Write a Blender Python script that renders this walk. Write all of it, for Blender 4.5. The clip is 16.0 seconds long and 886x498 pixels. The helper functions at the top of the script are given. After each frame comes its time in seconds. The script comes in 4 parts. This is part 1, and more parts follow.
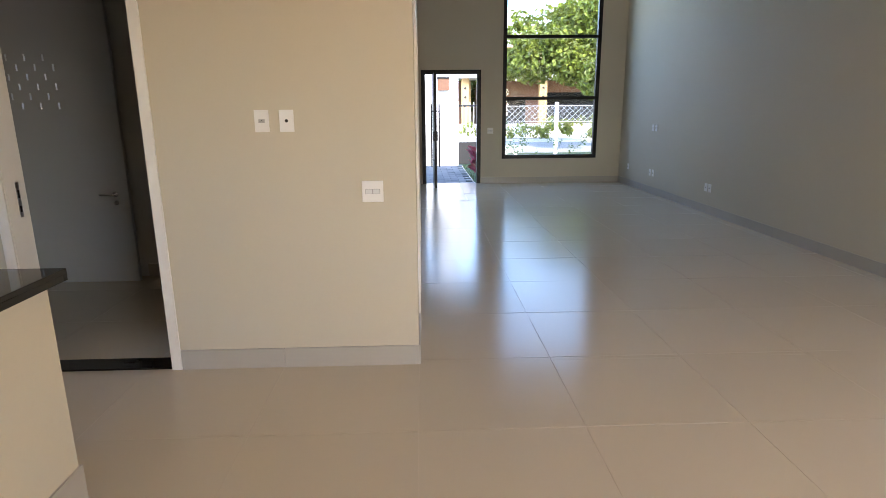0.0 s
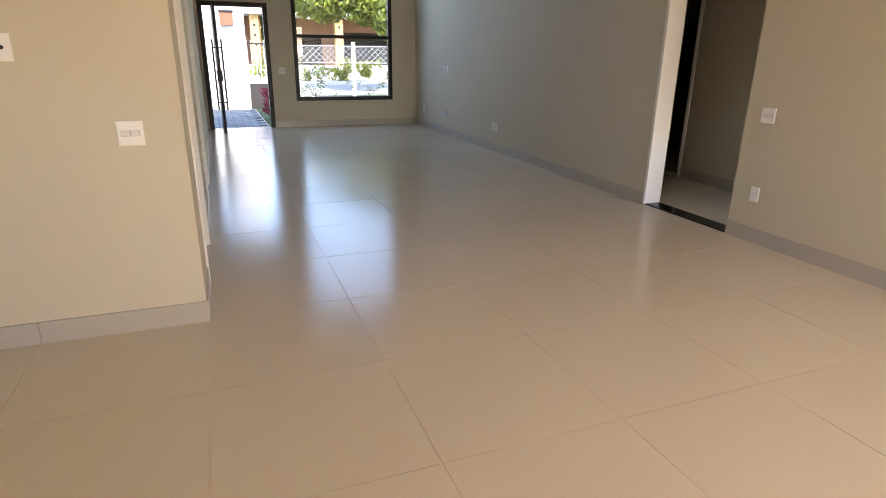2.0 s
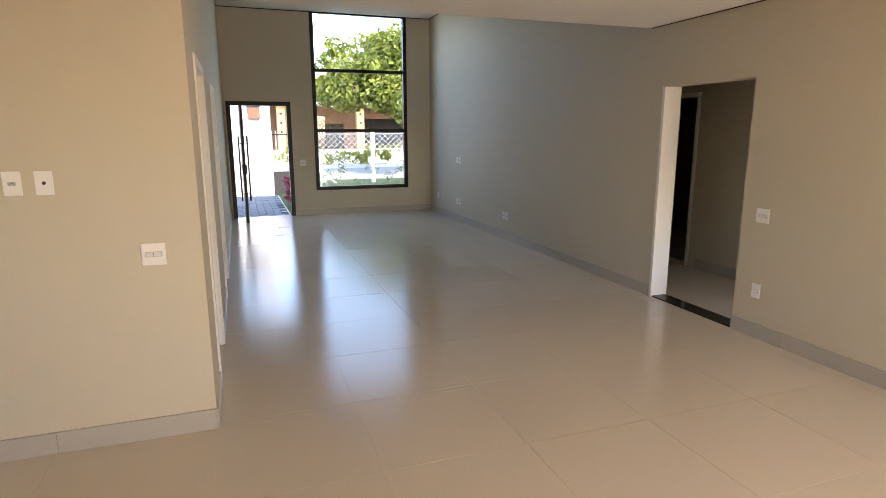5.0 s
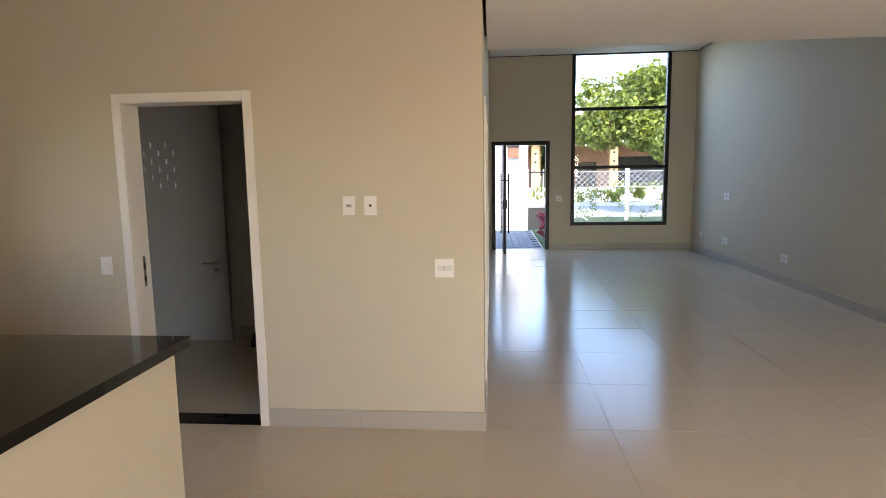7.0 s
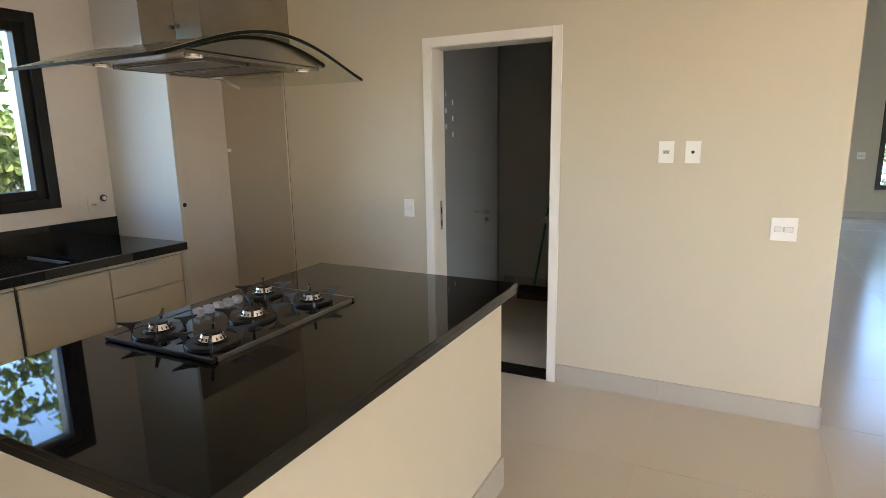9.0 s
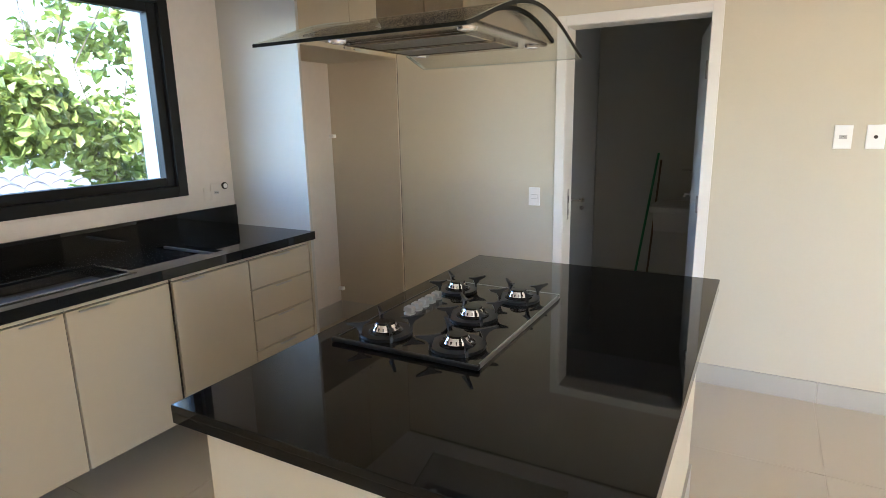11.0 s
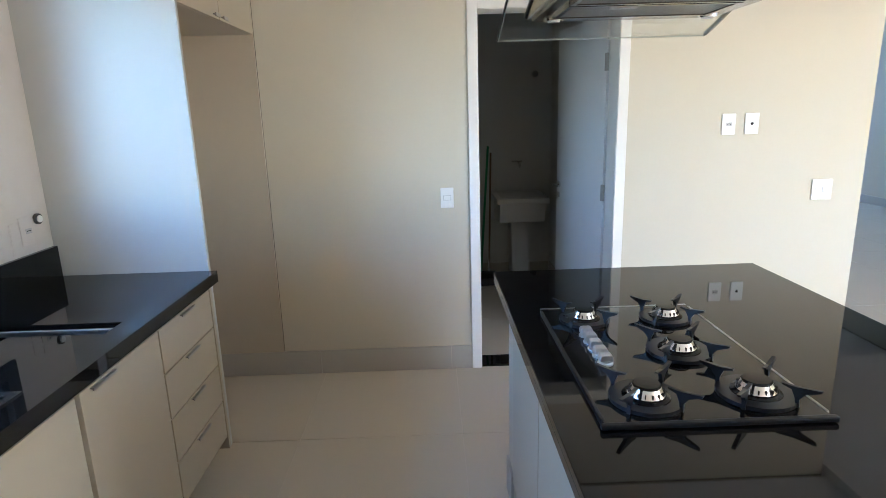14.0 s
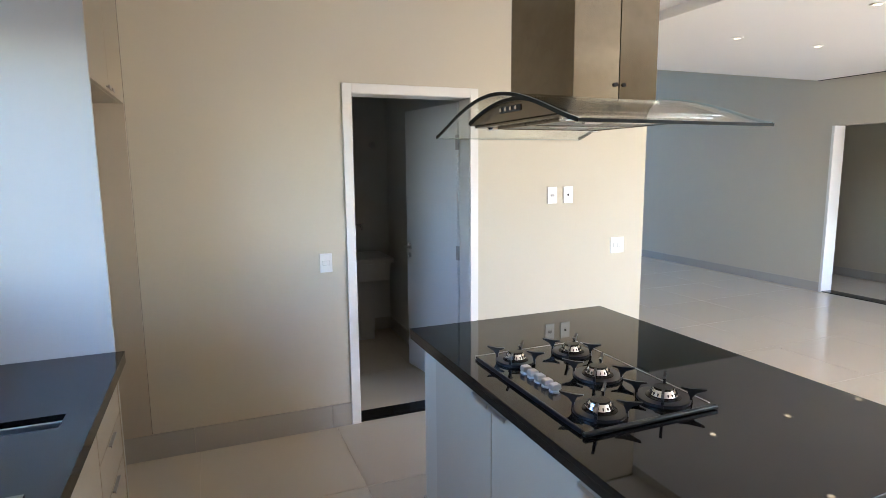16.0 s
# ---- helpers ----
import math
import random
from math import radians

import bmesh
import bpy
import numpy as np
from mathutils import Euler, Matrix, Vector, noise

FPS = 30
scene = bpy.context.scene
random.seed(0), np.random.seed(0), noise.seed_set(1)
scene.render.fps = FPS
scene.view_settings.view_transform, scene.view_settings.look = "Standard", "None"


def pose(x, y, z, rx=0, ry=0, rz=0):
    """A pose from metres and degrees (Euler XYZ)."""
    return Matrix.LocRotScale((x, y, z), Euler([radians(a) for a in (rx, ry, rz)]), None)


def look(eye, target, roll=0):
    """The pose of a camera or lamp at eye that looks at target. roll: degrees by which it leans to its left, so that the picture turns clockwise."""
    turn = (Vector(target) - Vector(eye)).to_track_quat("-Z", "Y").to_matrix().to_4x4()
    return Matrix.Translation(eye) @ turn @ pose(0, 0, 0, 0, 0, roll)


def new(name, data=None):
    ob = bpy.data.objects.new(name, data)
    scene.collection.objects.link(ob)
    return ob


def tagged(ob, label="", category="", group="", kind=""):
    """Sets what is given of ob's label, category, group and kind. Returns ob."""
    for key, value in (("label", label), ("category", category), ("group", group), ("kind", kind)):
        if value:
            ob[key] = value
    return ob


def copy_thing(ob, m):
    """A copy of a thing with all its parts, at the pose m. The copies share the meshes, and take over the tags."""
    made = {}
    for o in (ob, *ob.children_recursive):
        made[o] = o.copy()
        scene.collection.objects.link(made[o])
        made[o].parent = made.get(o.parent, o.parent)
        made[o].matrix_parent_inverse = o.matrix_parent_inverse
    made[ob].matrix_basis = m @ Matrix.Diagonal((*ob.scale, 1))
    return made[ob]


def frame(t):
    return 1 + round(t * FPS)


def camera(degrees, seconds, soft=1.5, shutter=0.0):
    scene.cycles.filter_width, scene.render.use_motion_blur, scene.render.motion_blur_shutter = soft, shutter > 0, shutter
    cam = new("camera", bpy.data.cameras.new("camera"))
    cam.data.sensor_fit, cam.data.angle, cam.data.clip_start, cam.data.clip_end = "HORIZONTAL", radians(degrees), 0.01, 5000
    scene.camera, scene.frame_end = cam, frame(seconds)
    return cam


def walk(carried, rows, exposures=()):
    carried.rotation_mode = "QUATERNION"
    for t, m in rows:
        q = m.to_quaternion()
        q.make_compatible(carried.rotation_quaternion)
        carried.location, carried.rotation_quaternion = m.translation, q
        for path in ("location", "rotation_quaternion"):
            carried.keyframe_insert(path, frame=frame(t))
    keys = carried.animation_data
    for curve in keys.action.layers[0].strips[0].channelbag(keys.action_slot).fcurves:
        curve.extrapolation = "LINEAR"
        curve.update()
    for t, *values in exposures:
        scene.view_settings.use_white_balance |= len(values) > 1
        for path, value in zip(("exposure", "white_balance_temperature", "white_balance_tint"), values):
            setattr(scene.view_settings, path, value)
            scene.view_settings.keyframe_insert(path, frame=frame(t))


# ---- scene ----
cam = camera(75.2, 16.0, soft=0.55)
PATH = [
    (0, (0.036, -3.243, 1.496), (0.105, -1.3, 1.027), -0.5),
    (0.5, (0.054, -3.214, 1.465), (0.216, -1.292, 0.937), -0.7),
    (1, (0.069, -3.204, 1.452), (0.414, -1.331, 0.842), -0.5),
    (1.5, (0.119, -3.205, 1.443), (0.667, -1.398, 0.783), 0.1),
    (2, (0.152, -3.216, 1.45), (0.843, -1.454, 0.804), 0.8),
    (2.5, (0.117, -3.226, 1.475), (0.805, -1.455, 0.85), 0.9),
    (3, (0.05, -3.25, 1.494), (0.75, -1.47, 0.909), 0.9),
    (3.2, (0.038, -3.258, 1.511), (0.747, -1.471, 0.96), 0.9),
    (5.3, (0.252, -3.383, 1.697), (0.86, -1.515, 1.325), -0.4),
    (5.5, (0.263, -3.412, 1.683), (0.799, -1.518, 1.334), -0.6),
    (6, (0.233, -3.471, 1.671), (0.552, -1.52, 1.37), -1.0),
    (6.5, (0.16, -3.482, 1.658), (0.232, -1.502, 1.382), -0.9),
    (7, (0.053, -3.514, 1.636), (-0.117, -1.538, 1.376), -0.9),
    (7.5, (-0.126, -3.558, 1.617), (-0.588, -1.631, 1.348), -0.8),
    (8, (-0.264, -3.581, 1.617), (-0.873, -1.702, 1.306), -0.6),
    (8.5, (-0.38, -3.482, 1.575), (-1.162, -1.678, 1.212), -0.7),
    (9, (-0.497, -3.388, 1.563), (-1.379, -1.636, 1.172), -1.0),
    (9.5, (-0.627, -3.451, 1.56), (-1.577, -1.742, 1.138), -1.0),
    (10, (-0.773, -3.555, 1.574), (-1.735, -1.855, 1.144), -1.0),
    (10.2, (-0.834, -3.557, 1.564), (-1.804, -1.861, 1.136), -1.1),
    (12.3, (-1.808, -3.412, 1.579), (-2.536, -1.609, 1.112), -1.3),
    (12.5, (-1.892, -3.368, 1.591), (-2.551, -1.54, 1.119), -1.3),
    (13, (-2.108, -3.347, 1.576), (-2.541, -1.452, 1.104), -1.7),
    (13.5, (-2.343, -3.38, 1.59), (-2.543, -1.444, 1.129), -2.1),
    (14, (-2.536, -3.337, 1.564), (-2.506, -1.392, 1.1), -1.7),
    (14.5, (-2.724, -3.332, 1.569), (-2.446, -1.406, 1.108), -1.6),
    (15, (-2.906, -3.407, 1.582), (-2.414, -1.519, 1.144), -1.3),
    (15.5, (-3.049, -3.482, 1.624), (-2.456, -1.614, 1.227), -1.0),
    (16, (-3.104, -3.518, 1.663), (-2.357, -1.685, 1.376), -0.5),
]
walk(cam, [(t, look(eye, target, roll)) for t, eye, target, roll in PATH], exposures=((0, 1.37, 6600, 15), (1.5, 1.42, 7250, 18), (3, 1.43, 7350, 19), (5.5, 1.37, 7350, 18), (6.5, 1.32, 7000, 16), (8, 1.57, 6600, 13), (10, 2.03, 5900, 9), (12.5, 2.38, 5600, 10), (14, 2.45, 5200, 8), (16, 2.38, 5450, 11)))

# ---- world and light ----
SUN_EL, SUN_AZ = radians(42), radians(160)   # height, and bearing from +y towards +x
world = bpy.data.worlds.new("sky")
scene.world = world
world.use_nodes = True
sky = world.node_tree.nodes.new("ShaderNodeTexSky")
sky.sky_type, sky.sun_disc = "NISHITA", False
sky.sun_elevation, sky.sun_rotation = SUN_EL, SUN_AZ
sky.ozone_density, sky.dust_density = 3.4, 0.4
background = world.node_tree.nodes["Background"]
background.inputs["Strength"].default_value = 0.62
world.node_tree.links.new(sky.outputs["Color"], background.inputs["Color"])

sun = new("sun", bpy.data.lights.new("sun", "SUN"))
sun.data.energy, sun.data.angle, sun.data.color = 3.8, radians(0.5), (1.0, 0.93, 0.82)
sun.matrix_world = look((10 * math.sin(SUN_AZ) * math.cos(SUN_EL), 10 * math.cos(SUN_AZ) * math.cos(SUN_EL), 10 * math.sin(SUN_EL)), (0, 0, 0))


def opening_light(name, at, target, width, height, watts, colour):
    lamp = new(name, bpy.data.lights.new(name, "AREA"))
    lamp.data.shape, lamp.data.size, lamp.data.size_y = "RECTANGLE", width, height
    lamp.data.energy, lamp.data.color = watts, colour
    lamp.matrix_world = look(at, target)


# added fill lamp, out of view: stands in for light thrown up by the sunlit terrace through the wide opening at the back
# of the kitchen
opening_light("terrace_fill_lamp", (2.95, -6.02, 0.45), (2.8, -5.0, 3.0), 2.1, 0.8, 76, (1.0, 0.80, 0.58))


# ---- materials ----
def material(name, colour, rough=0.5, metal=0.0, grain=0.0, scale=30.0, stain=0.0, stain_scale=1.2, bump=0.0, bump_scale=200.0,
             coat=0.0, per_object=0.0, per_island=0.0, spec=0.5, rough_var=0.0):
    """A surface with fine grain, broad stains, relief and, for pieces, a shade of their own."""
    m = bpy.data.materials.new(name)
    m.use_nodes = True
    n, l = m.node_tree.nodes, m.node_tree.links
    p = n["Principled BSDF"]
    p.inputs["Roughness"].default_value, p.inputs["Metallic"].default_value = rough, metal
    p.inputs["Coat Weight"].default_value, p.inputs["Specular IOR Level"].default_value = coat, spec
    tex = n.new("ShaderNodeTexCoord")

    def noise_at(size, detail):
        t = n.new("ShaderNodeTexNoise")
        t.inputs["Scale"].default_value, t.inputs["Detail"].default_value = size, detail
        l.new(tex.outputs["Object"], t.inputs["Vector"])
        return t.outputs["Fac"]

    def scaled(value, amount):
        a = n.new("ShaderNodeMath")
        a.operation = "MULTIPLY_ADD"
        l.new(value, a.inputs[0])
        a.inputs[1].default_value, a.inputs[2].default_value = amount, 1 - amount / 2
        return a.outputs[0]

    factors = []
    if grain:
        factors.append(scaled(noise_at(scale, 6), grain))
    if stain:
        factors.append(scaled(noise_at(stain_scale, 3), stain))
    if per_object:
        factors.append(scaled(n.new("ShaderNodeObjectInfo").outputs["Random"], per_object))
    if per_island:
        factors.append(scaled(n.new("ShaderNodeNewGeometry").outputs["Random Per Island"], per_island))
    rgb = n.new("ShaderNodeRGB")
    rgb.outputs[0].default_value = (*colour, 1)
    out = rgb.outputs[0]
    for f in factors:
        mix = n.new("ShaderNodeVectorMath")
        mix.operation = "SCALE"
        l.new(out, mix.inputs[0])
        l.new(f, mix.inputs["Scale"])
        out = mix.outputs[0]
    l.new(out, p.inputs["Base Color"])
    if rough_var:
        r = n.new("ShaderNodeMath")
        r.operation = "MULTIPLY_ADD"
        l.new(noise_at(2.5, 4), r.inputs[0])
        r.inputs[1].default_value, r.inputs[2].default_value = rough_var, rough - rough_var / 2
        l.new(r.outputs[0], p.inputs["Roughness"])
    if bump:
        b = n.new("ShaderNodeBump")
        b.inputs["Strength"].default_value, b.inputs["Distance"].default_value = bump, 0.002
        l.new(noise_at(bump_scale, 4), b.inputs["Height"])
        l.new(b.outputs["Normal"], p.inputs["Normal"])
    return m


def leaf_material(name, colour, through_colour, **kw):
    """Leaves that let part of the sun through."""
    m = material(name, colour, 0.5, **kw)
    n, l = m.node_tree.nodes, m.node_tree.links
    thin, mix = n.new("ShaderNodeBsdfTranslucent"), n.new("ShaderNodeMixShader")
    thin.inputs["Color"].default_value = (*through_colour, 1)
    mix.inputs[0].default_value = 0.2
    l.new(n["Principled BSDF"].outputs[0], mix.inputs[1])
    l.new(thin.outputs[0], mix.inputs[2])
    l.new(mix.outputs[0], n["Material Output"].inputs["Surface"])
    return m


def glass_material(name, colour=(1, 1, 1), rough=0.0, tint=0.0):
    """Clear sheet glass: it lets light straight through and mirrors by Fresnel."""
    m = bpy.data.materials.new(name)
    m.use_nodes = True
    n, l = m.node_tree.nodes, m.node_tree.links
    n.remove(n["Principled BSDF"])
    clear, gloss, mix, edge, power, fres = (n.new("ShaderNode" + k) for k in ("BsdfTransparent", "BsdfGlossy", "MixShader", "LayerWeight", "Math", "Math"))
    clear.inputs["Color"].default_value = (*colour, 1)
    gloss.inputs["Roughness"].default_value = rough
    edge.inputs["Blend"].default_value = 0.5
    power.operation, power.inputs[1].default_value = "POWER", 4.0
    fres.operation, fres.inputs[1].default_value, fres.inputs[2].default_value = "MULTIPLY_ADD", 0.55, 0.04
    l.new(edge.outputs["Facing"], power.inputs[0])
    l.new(power.outputs[0], fres.inputs[0])
    l.new(fres.outputs[0], mix.inputs[0])
    l.new(clear.outputs[0], mix.inputs[1])
    l.new(gloss.outputs[0], mix.inputs[2])
    l.new(mix.outputs[0], n["Material Output"].inputs["Surface"])
    return m


def lamp_material(name, colour, strength):
    m = material(name, (0.9, 0.9, 0.88), 0.4)
    p = m.node_tree.nodes["Principled BSDF"]
    p.inputs["Emission Color"].default_value, p.inputs["Emission Strength"].default_value = (*colour, 1), strength
    return m


PAINT = material("wall_paint", (0.56, 0.503, 0.392), 0.62, grain=0.03, scale=60, stain=0.05, bump=0.12, bump_scale=260, rough_var=0.1)
CEIL = material("ceiling_paint", (0.88, 0.86, 0.83), 0.7, grain=0.02, scale=40, stain=0.03, bump=0.05)
GREY = material("laundry_paint", (0.56, 0.55, 0.52), 0.6, grain=0.03, stain=0.06, bump=0.1)
TILE = material("porcelain_tile", (0.60, 0.525, 0.415), 0.18, grain=0.04, scale=120, stain=0.03, stain_scale=1.6, per_object=0.03, spec=0.34)
GROUT = material("grout", (0.60, 0.52, 0.42), 0.95, grain=0.15, scale=120)
ROCKER = material("pale_grey_rocker", (0.70, 0.70, 0.69), 0.35, grain=0.02)
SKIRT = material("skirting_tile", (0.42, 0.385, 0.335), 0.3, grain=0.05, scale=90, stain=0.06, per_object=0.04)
TRIM = material("white_lacquer", (0.78, 0.75, 0.70), 0.4, grain=0.02, scale=20, stain=0.04)
LEAF_PAINT = material("door_lacquer", (0.72, 0.72, 0.71), 0.38, grain=0.02, scale=20, stain=0.05)
BLACK = material("black_aluminium", (0.007, 0.007, 0.007), 0.45, spec=0.3, grain=0.1, scale=80, stain=0.1)
GRANITE = material("black_granite", (0.007, 0.0065, 0.006), 0.025, grain=0.9, scale=420, stain=0.3, stain_scale=3, spec=0.3)
LAMINATE = material("cream_laminate", (0.46, 0.395, 0.29), 0.42, grain=0.03, scale=30, stain=0.04, bump=0.03)
CARCASS = material("cabinet_side", (0.48, 0.41, 0.31), 0.5, grain=0.03, stain=0.04)
BACKBOARD = material("bare_wall_plaster", (0.62, 0.56, 0.50), 0.8, grain=0.08, scale=25, stain=0.14, stain_scale=3, bump=0.3, bump_scale=60)
# near-black for dark parts, and for painted-in shade in gaps, recesses and holes
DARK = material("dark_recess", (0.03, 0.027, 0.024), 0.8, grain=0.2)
ENAMEL = material("black_enamel", (0.004, 0.004, 0.005), 0.16, spec=0.2, stain=0.2)
# cabinet bodies darkened so that the door gaps show painted-in shadow lines
GAP_SHADE = material("door_gap_shade", (0.035, 0.028, 0.022), 0.7, grain=0.1)
DUCT = material("stained_duct_steel", (0.25, 0.225, 0.18), 0.17, 1.0, grain=0.25, scale=45, stain=0.3, stain_scale=11)
STEEL = material("brushed_steel", (0.31, 0.285, 0.25), 0.2, 1.0, grain=0.12, scale=60, stain=0.12, stain_scale=5)
CHROME = material("chrome", (0.75, 0.75, 0.76), 0.1, 1.0, stain=0.05)
SATIN = material("satin_silver", (0.58, 0.58, 0.59), 0.3, 0.9, stain=0.06)
NICKEL = material("satin_nickel", (0.42, 0.40, 0.38), 0.35, 1.0, stain=0.08)
IRON = material("enamelled_iron", (0.006, 0.007, 0.009), 0.28, spec=0.35, grain=0.3, scale=90)
HOBGLASS = material("black_glass", (0.006, 0.006, 0.006), 0.04, stain=0.2, spec=0.4)
PLATE = material("white_plastic", (0.82, 0.80, 0.77), 0.35, stain=0.02)
PLATE_IN = material("grey_plastic", (0.45, 0.43, 0.41), 0.4, stain=0.05)
PANE = glass_material("window_glass", (0.97, 0.98, 0.97))
HOODGLASS = glass_material("clear_hood_glass", (0.965, 0.975, 0.96))
GLASSEDGE = material("dark_glass_edge", (0.004, 0.005, 0.004), 0.45, spec=0.12)
SPOT = lamp_material("downlight_lens", (1.0, 0.74, 0.42), 1.6)
LENS = material("halogen_lens", (0.75, 0.74, 0.72), 0.15, coat=0.5, stain=0.1)
CERAMIC = material("laundry_tank_marble", (0.55, 0.54, 0.52), 0.3, grain=0.06, stain=0.08)
GREEN = material("green_handle", (0.03, 0.22, 0.10), 0.4, stain=0.1)
BRISTLE = material("broom_bristle", (0.06, 0.05, 0.05), 0.9, grain=0.4, scale=200)
CONCRETE = material("terrace_concrete", (0.50, 0.46, 0.40), 0.85, grain=0.15, scale=40, stain=0.25, stain_scale=0.6)
PAVER = material("grey_paver", (0.13, 0.14, 0.15), 0.85, grain=0.2, scale=60, stain=0.2, per_object=0.25)
LAWN = material("lawn", (0.035, 0.06, 0.016), 0.9, grain=0.6, scale=18, stain=0.5, stain_scale=0.7, bump=0.6, bump_scale=30)
BLADE = material("grass_blade", (0.05, 0.09, 0.02), 0.7, per_island=0.6)
ASPHALT = material("pale_street", (0.30, 0.28, 0.255), 0.9, grain=0.35, scale=90, stain=0.25)
WHITEWALL = material("white_masonry", (0.80, 0.79, 0.76), 0.8, grain=0.06, scale=12, stain=0.12, stain_scale=0.8, bump=0.2, bump_scale=50)
OCHRE = material("ochre_masonry", (0.50, 0.31, 0.13), 0.8, grain=0.1, scale=10, stain=0.2)
BRICKRED = material("brick_facing", (0.21, 0.10, 0.055), 0.85, grain=0.3, scale=14, stain=0.3)
ROOF = material("clay_roof_tile", (0.42, 0.22, 0.14), 0.85, grain=0.25, scale=12, stain=0.3, per_island=0.35)
BARK = material("bark", (0.16, 0.12, 0.085), 0.9, grain=0.5, scale=14, stain=0.3, bump=0.6, bump_scale=30)
FOLIAGE = leaf_material("tree_leaf", (0.15, 0.175, 0.024), (0.30, 0.33, 0.03), per_island=1.35, grain=0.2, scale=6)
VINE = leaf_material("vine_leaf", (0.20, 0.24, 0.06), (0.34, 0.40, 0.06), per_island=1.6, grain=0.2, scale=20)
REDLEAF = material("red_cordyline_leaf", (0.28, 0.035, 0.06), 0.45, per_island=0.7)
WIRE = material("white_painted_metal", (0.75, 0.75, 0.74), 0.5, grain=0.05)


# ---- mesh helpers ----
def mesh_of(bm, name, mat, smooth=False):
    me = bpy.data.meshes.new(name)
    bm.normal_update()
    bm.to_mesh(me)
    bm.free()
    me.materials.append(mat)
    if smooth:
        for f in me.polygons:
            f.use_smooth = True
    return me


def part(name, bm, mat, parent=None, label="", smooth=False):
    ob = new(name, mesh_of(bm, name, mat, smooth))
    if parent is not None:
        ob.parent = parent
        ob.matrix_parent_inverse = parent.matrix_basis.inverted()
    return tagged(ob, label)


def thing(name, at, label, category, group="", kind=""):
    ob = new(name)
    ob.empty_display_size = 0.1
    ob.matrix_basis = Matrix.Translation(at)
    return tagged(ob, label, category, group, kind)


def box(bm, x0, x1, y0, y1, z0, z1, bevel=0.0):
    got = bmesh.ops.create_cube(bm, size=1.0)["verts"]
    for v in got:
        v.co = Vector(((x0 + x1) / 2 + v.co.x * (x1 - x0), (y0 + y1) / 2 + v.co.y * (y1 - y0), (z0 + z1) / 2 + v.co.z * (z1 - z0)))
    if bevel:
        bmesh.ops.bevel(bm, geom=list({e for v in got for e in v.link_edges}), offset=bevel, segments=2, affect="EDGES", profile=0.6)
    return bm


def boxes(*rows, bevel=0.0):
    bm = bmesh.new()
    for r in rows:
        box(bm, *r, bevel=bevel)
    return bm


def cyl(bm, at, radius, length, axis="z", sides=20, top=None):
    got = bmesh.ops.create_cone(bm, cap_ends=True, segments=sides, radius1=radius, radius2=radius if top is None else top, depth=length)["verts"]
    turn = {"z": Matrix(), "x": Matrix.Rotation(radians(90), 4, "Y"), "y": Matrix.Rotation(radians(-90), 4, "X")}[axis]
    bmesh.ops.transform(bm, matrix=Matrix.Translation(at) @ turn, verts=got)
    return bm


def tube(bm, points, radius, sides=8):
    """A round bar through points."""
    rings = []
    pts = [Vector(p) for p in points]
    for i, p in enumerate(pts):
        d = (pts[min(i + 1, len(pts) - 1)] - pts[max(i - 1, 0)]).normalized()
        u = d.orthogonal().normalized()
        if i and rings:
            u = (last - d * last.dot(d)).normalized()
        last = u
        w = d.cross(u)
        r = radius[i] if isinstance(radius, (list, tuple)) else radius
        rings.append([bm.verts.new(p + (u * math.cos(a) + w * math.sin(a)) * r) for a in (2 * math.pi * k / sides for k in range(sides))])
    for a, b in zip(rings, rings[1:]):
        for k in range(sides):
            bm.faces.new((a[k], a[(k + 1) % sides], b[(k + 1) % sides], b[k]))
    bm.faces.new(rings[0][::-1])
    bm.faces.new(rings[-1])
    return bm


def lathe(bm, at, profile, sides=28):
    """Turn a profile of (radius, height) about a vertical axis."""
    rings = [[bm.verts.new((at[0] + r * math.cos(a), at[1] + r * math.sin(a), at[2] + z)) for a in (2 * math.pi * k / sides for k in range(sides))] for r, z in profile]
    for a, b in zip(rings, rings[1:]):
        for k in range(sides):
            bm.faces.new((a[k], a[(k + 1) % sides], b[(k + 1) % sides], b[k]))
    bm.faces.new(rings[0][::-1])
    bm.faces.new(rings[-1])
    return bm


def prism(bm, outline, axis, lo, hi):
    """Extrude an outline of pairs along an axis."""
    def at(a, b, c):
        return {"x": (c, a, b), "y": (a, c, b), "z": (a, b, c)}[axis]
    low = [bm.verts.new(at(a, b, lo)) for a, b in outline]
    high = [bm.verts.new(at(a, b, hi)) for a, b in outline]
    bm.faces.new(low)
    bm.faces.new(high[::-1])
    for i in range(len(outline)):
        j = (i + 1) % len(outline)
        bm.faces.new((low[j], low[i], high[i], high[j]))
    bmesh.ops.recalc_face_normals(bm, faces=bm.faces)
    return bm


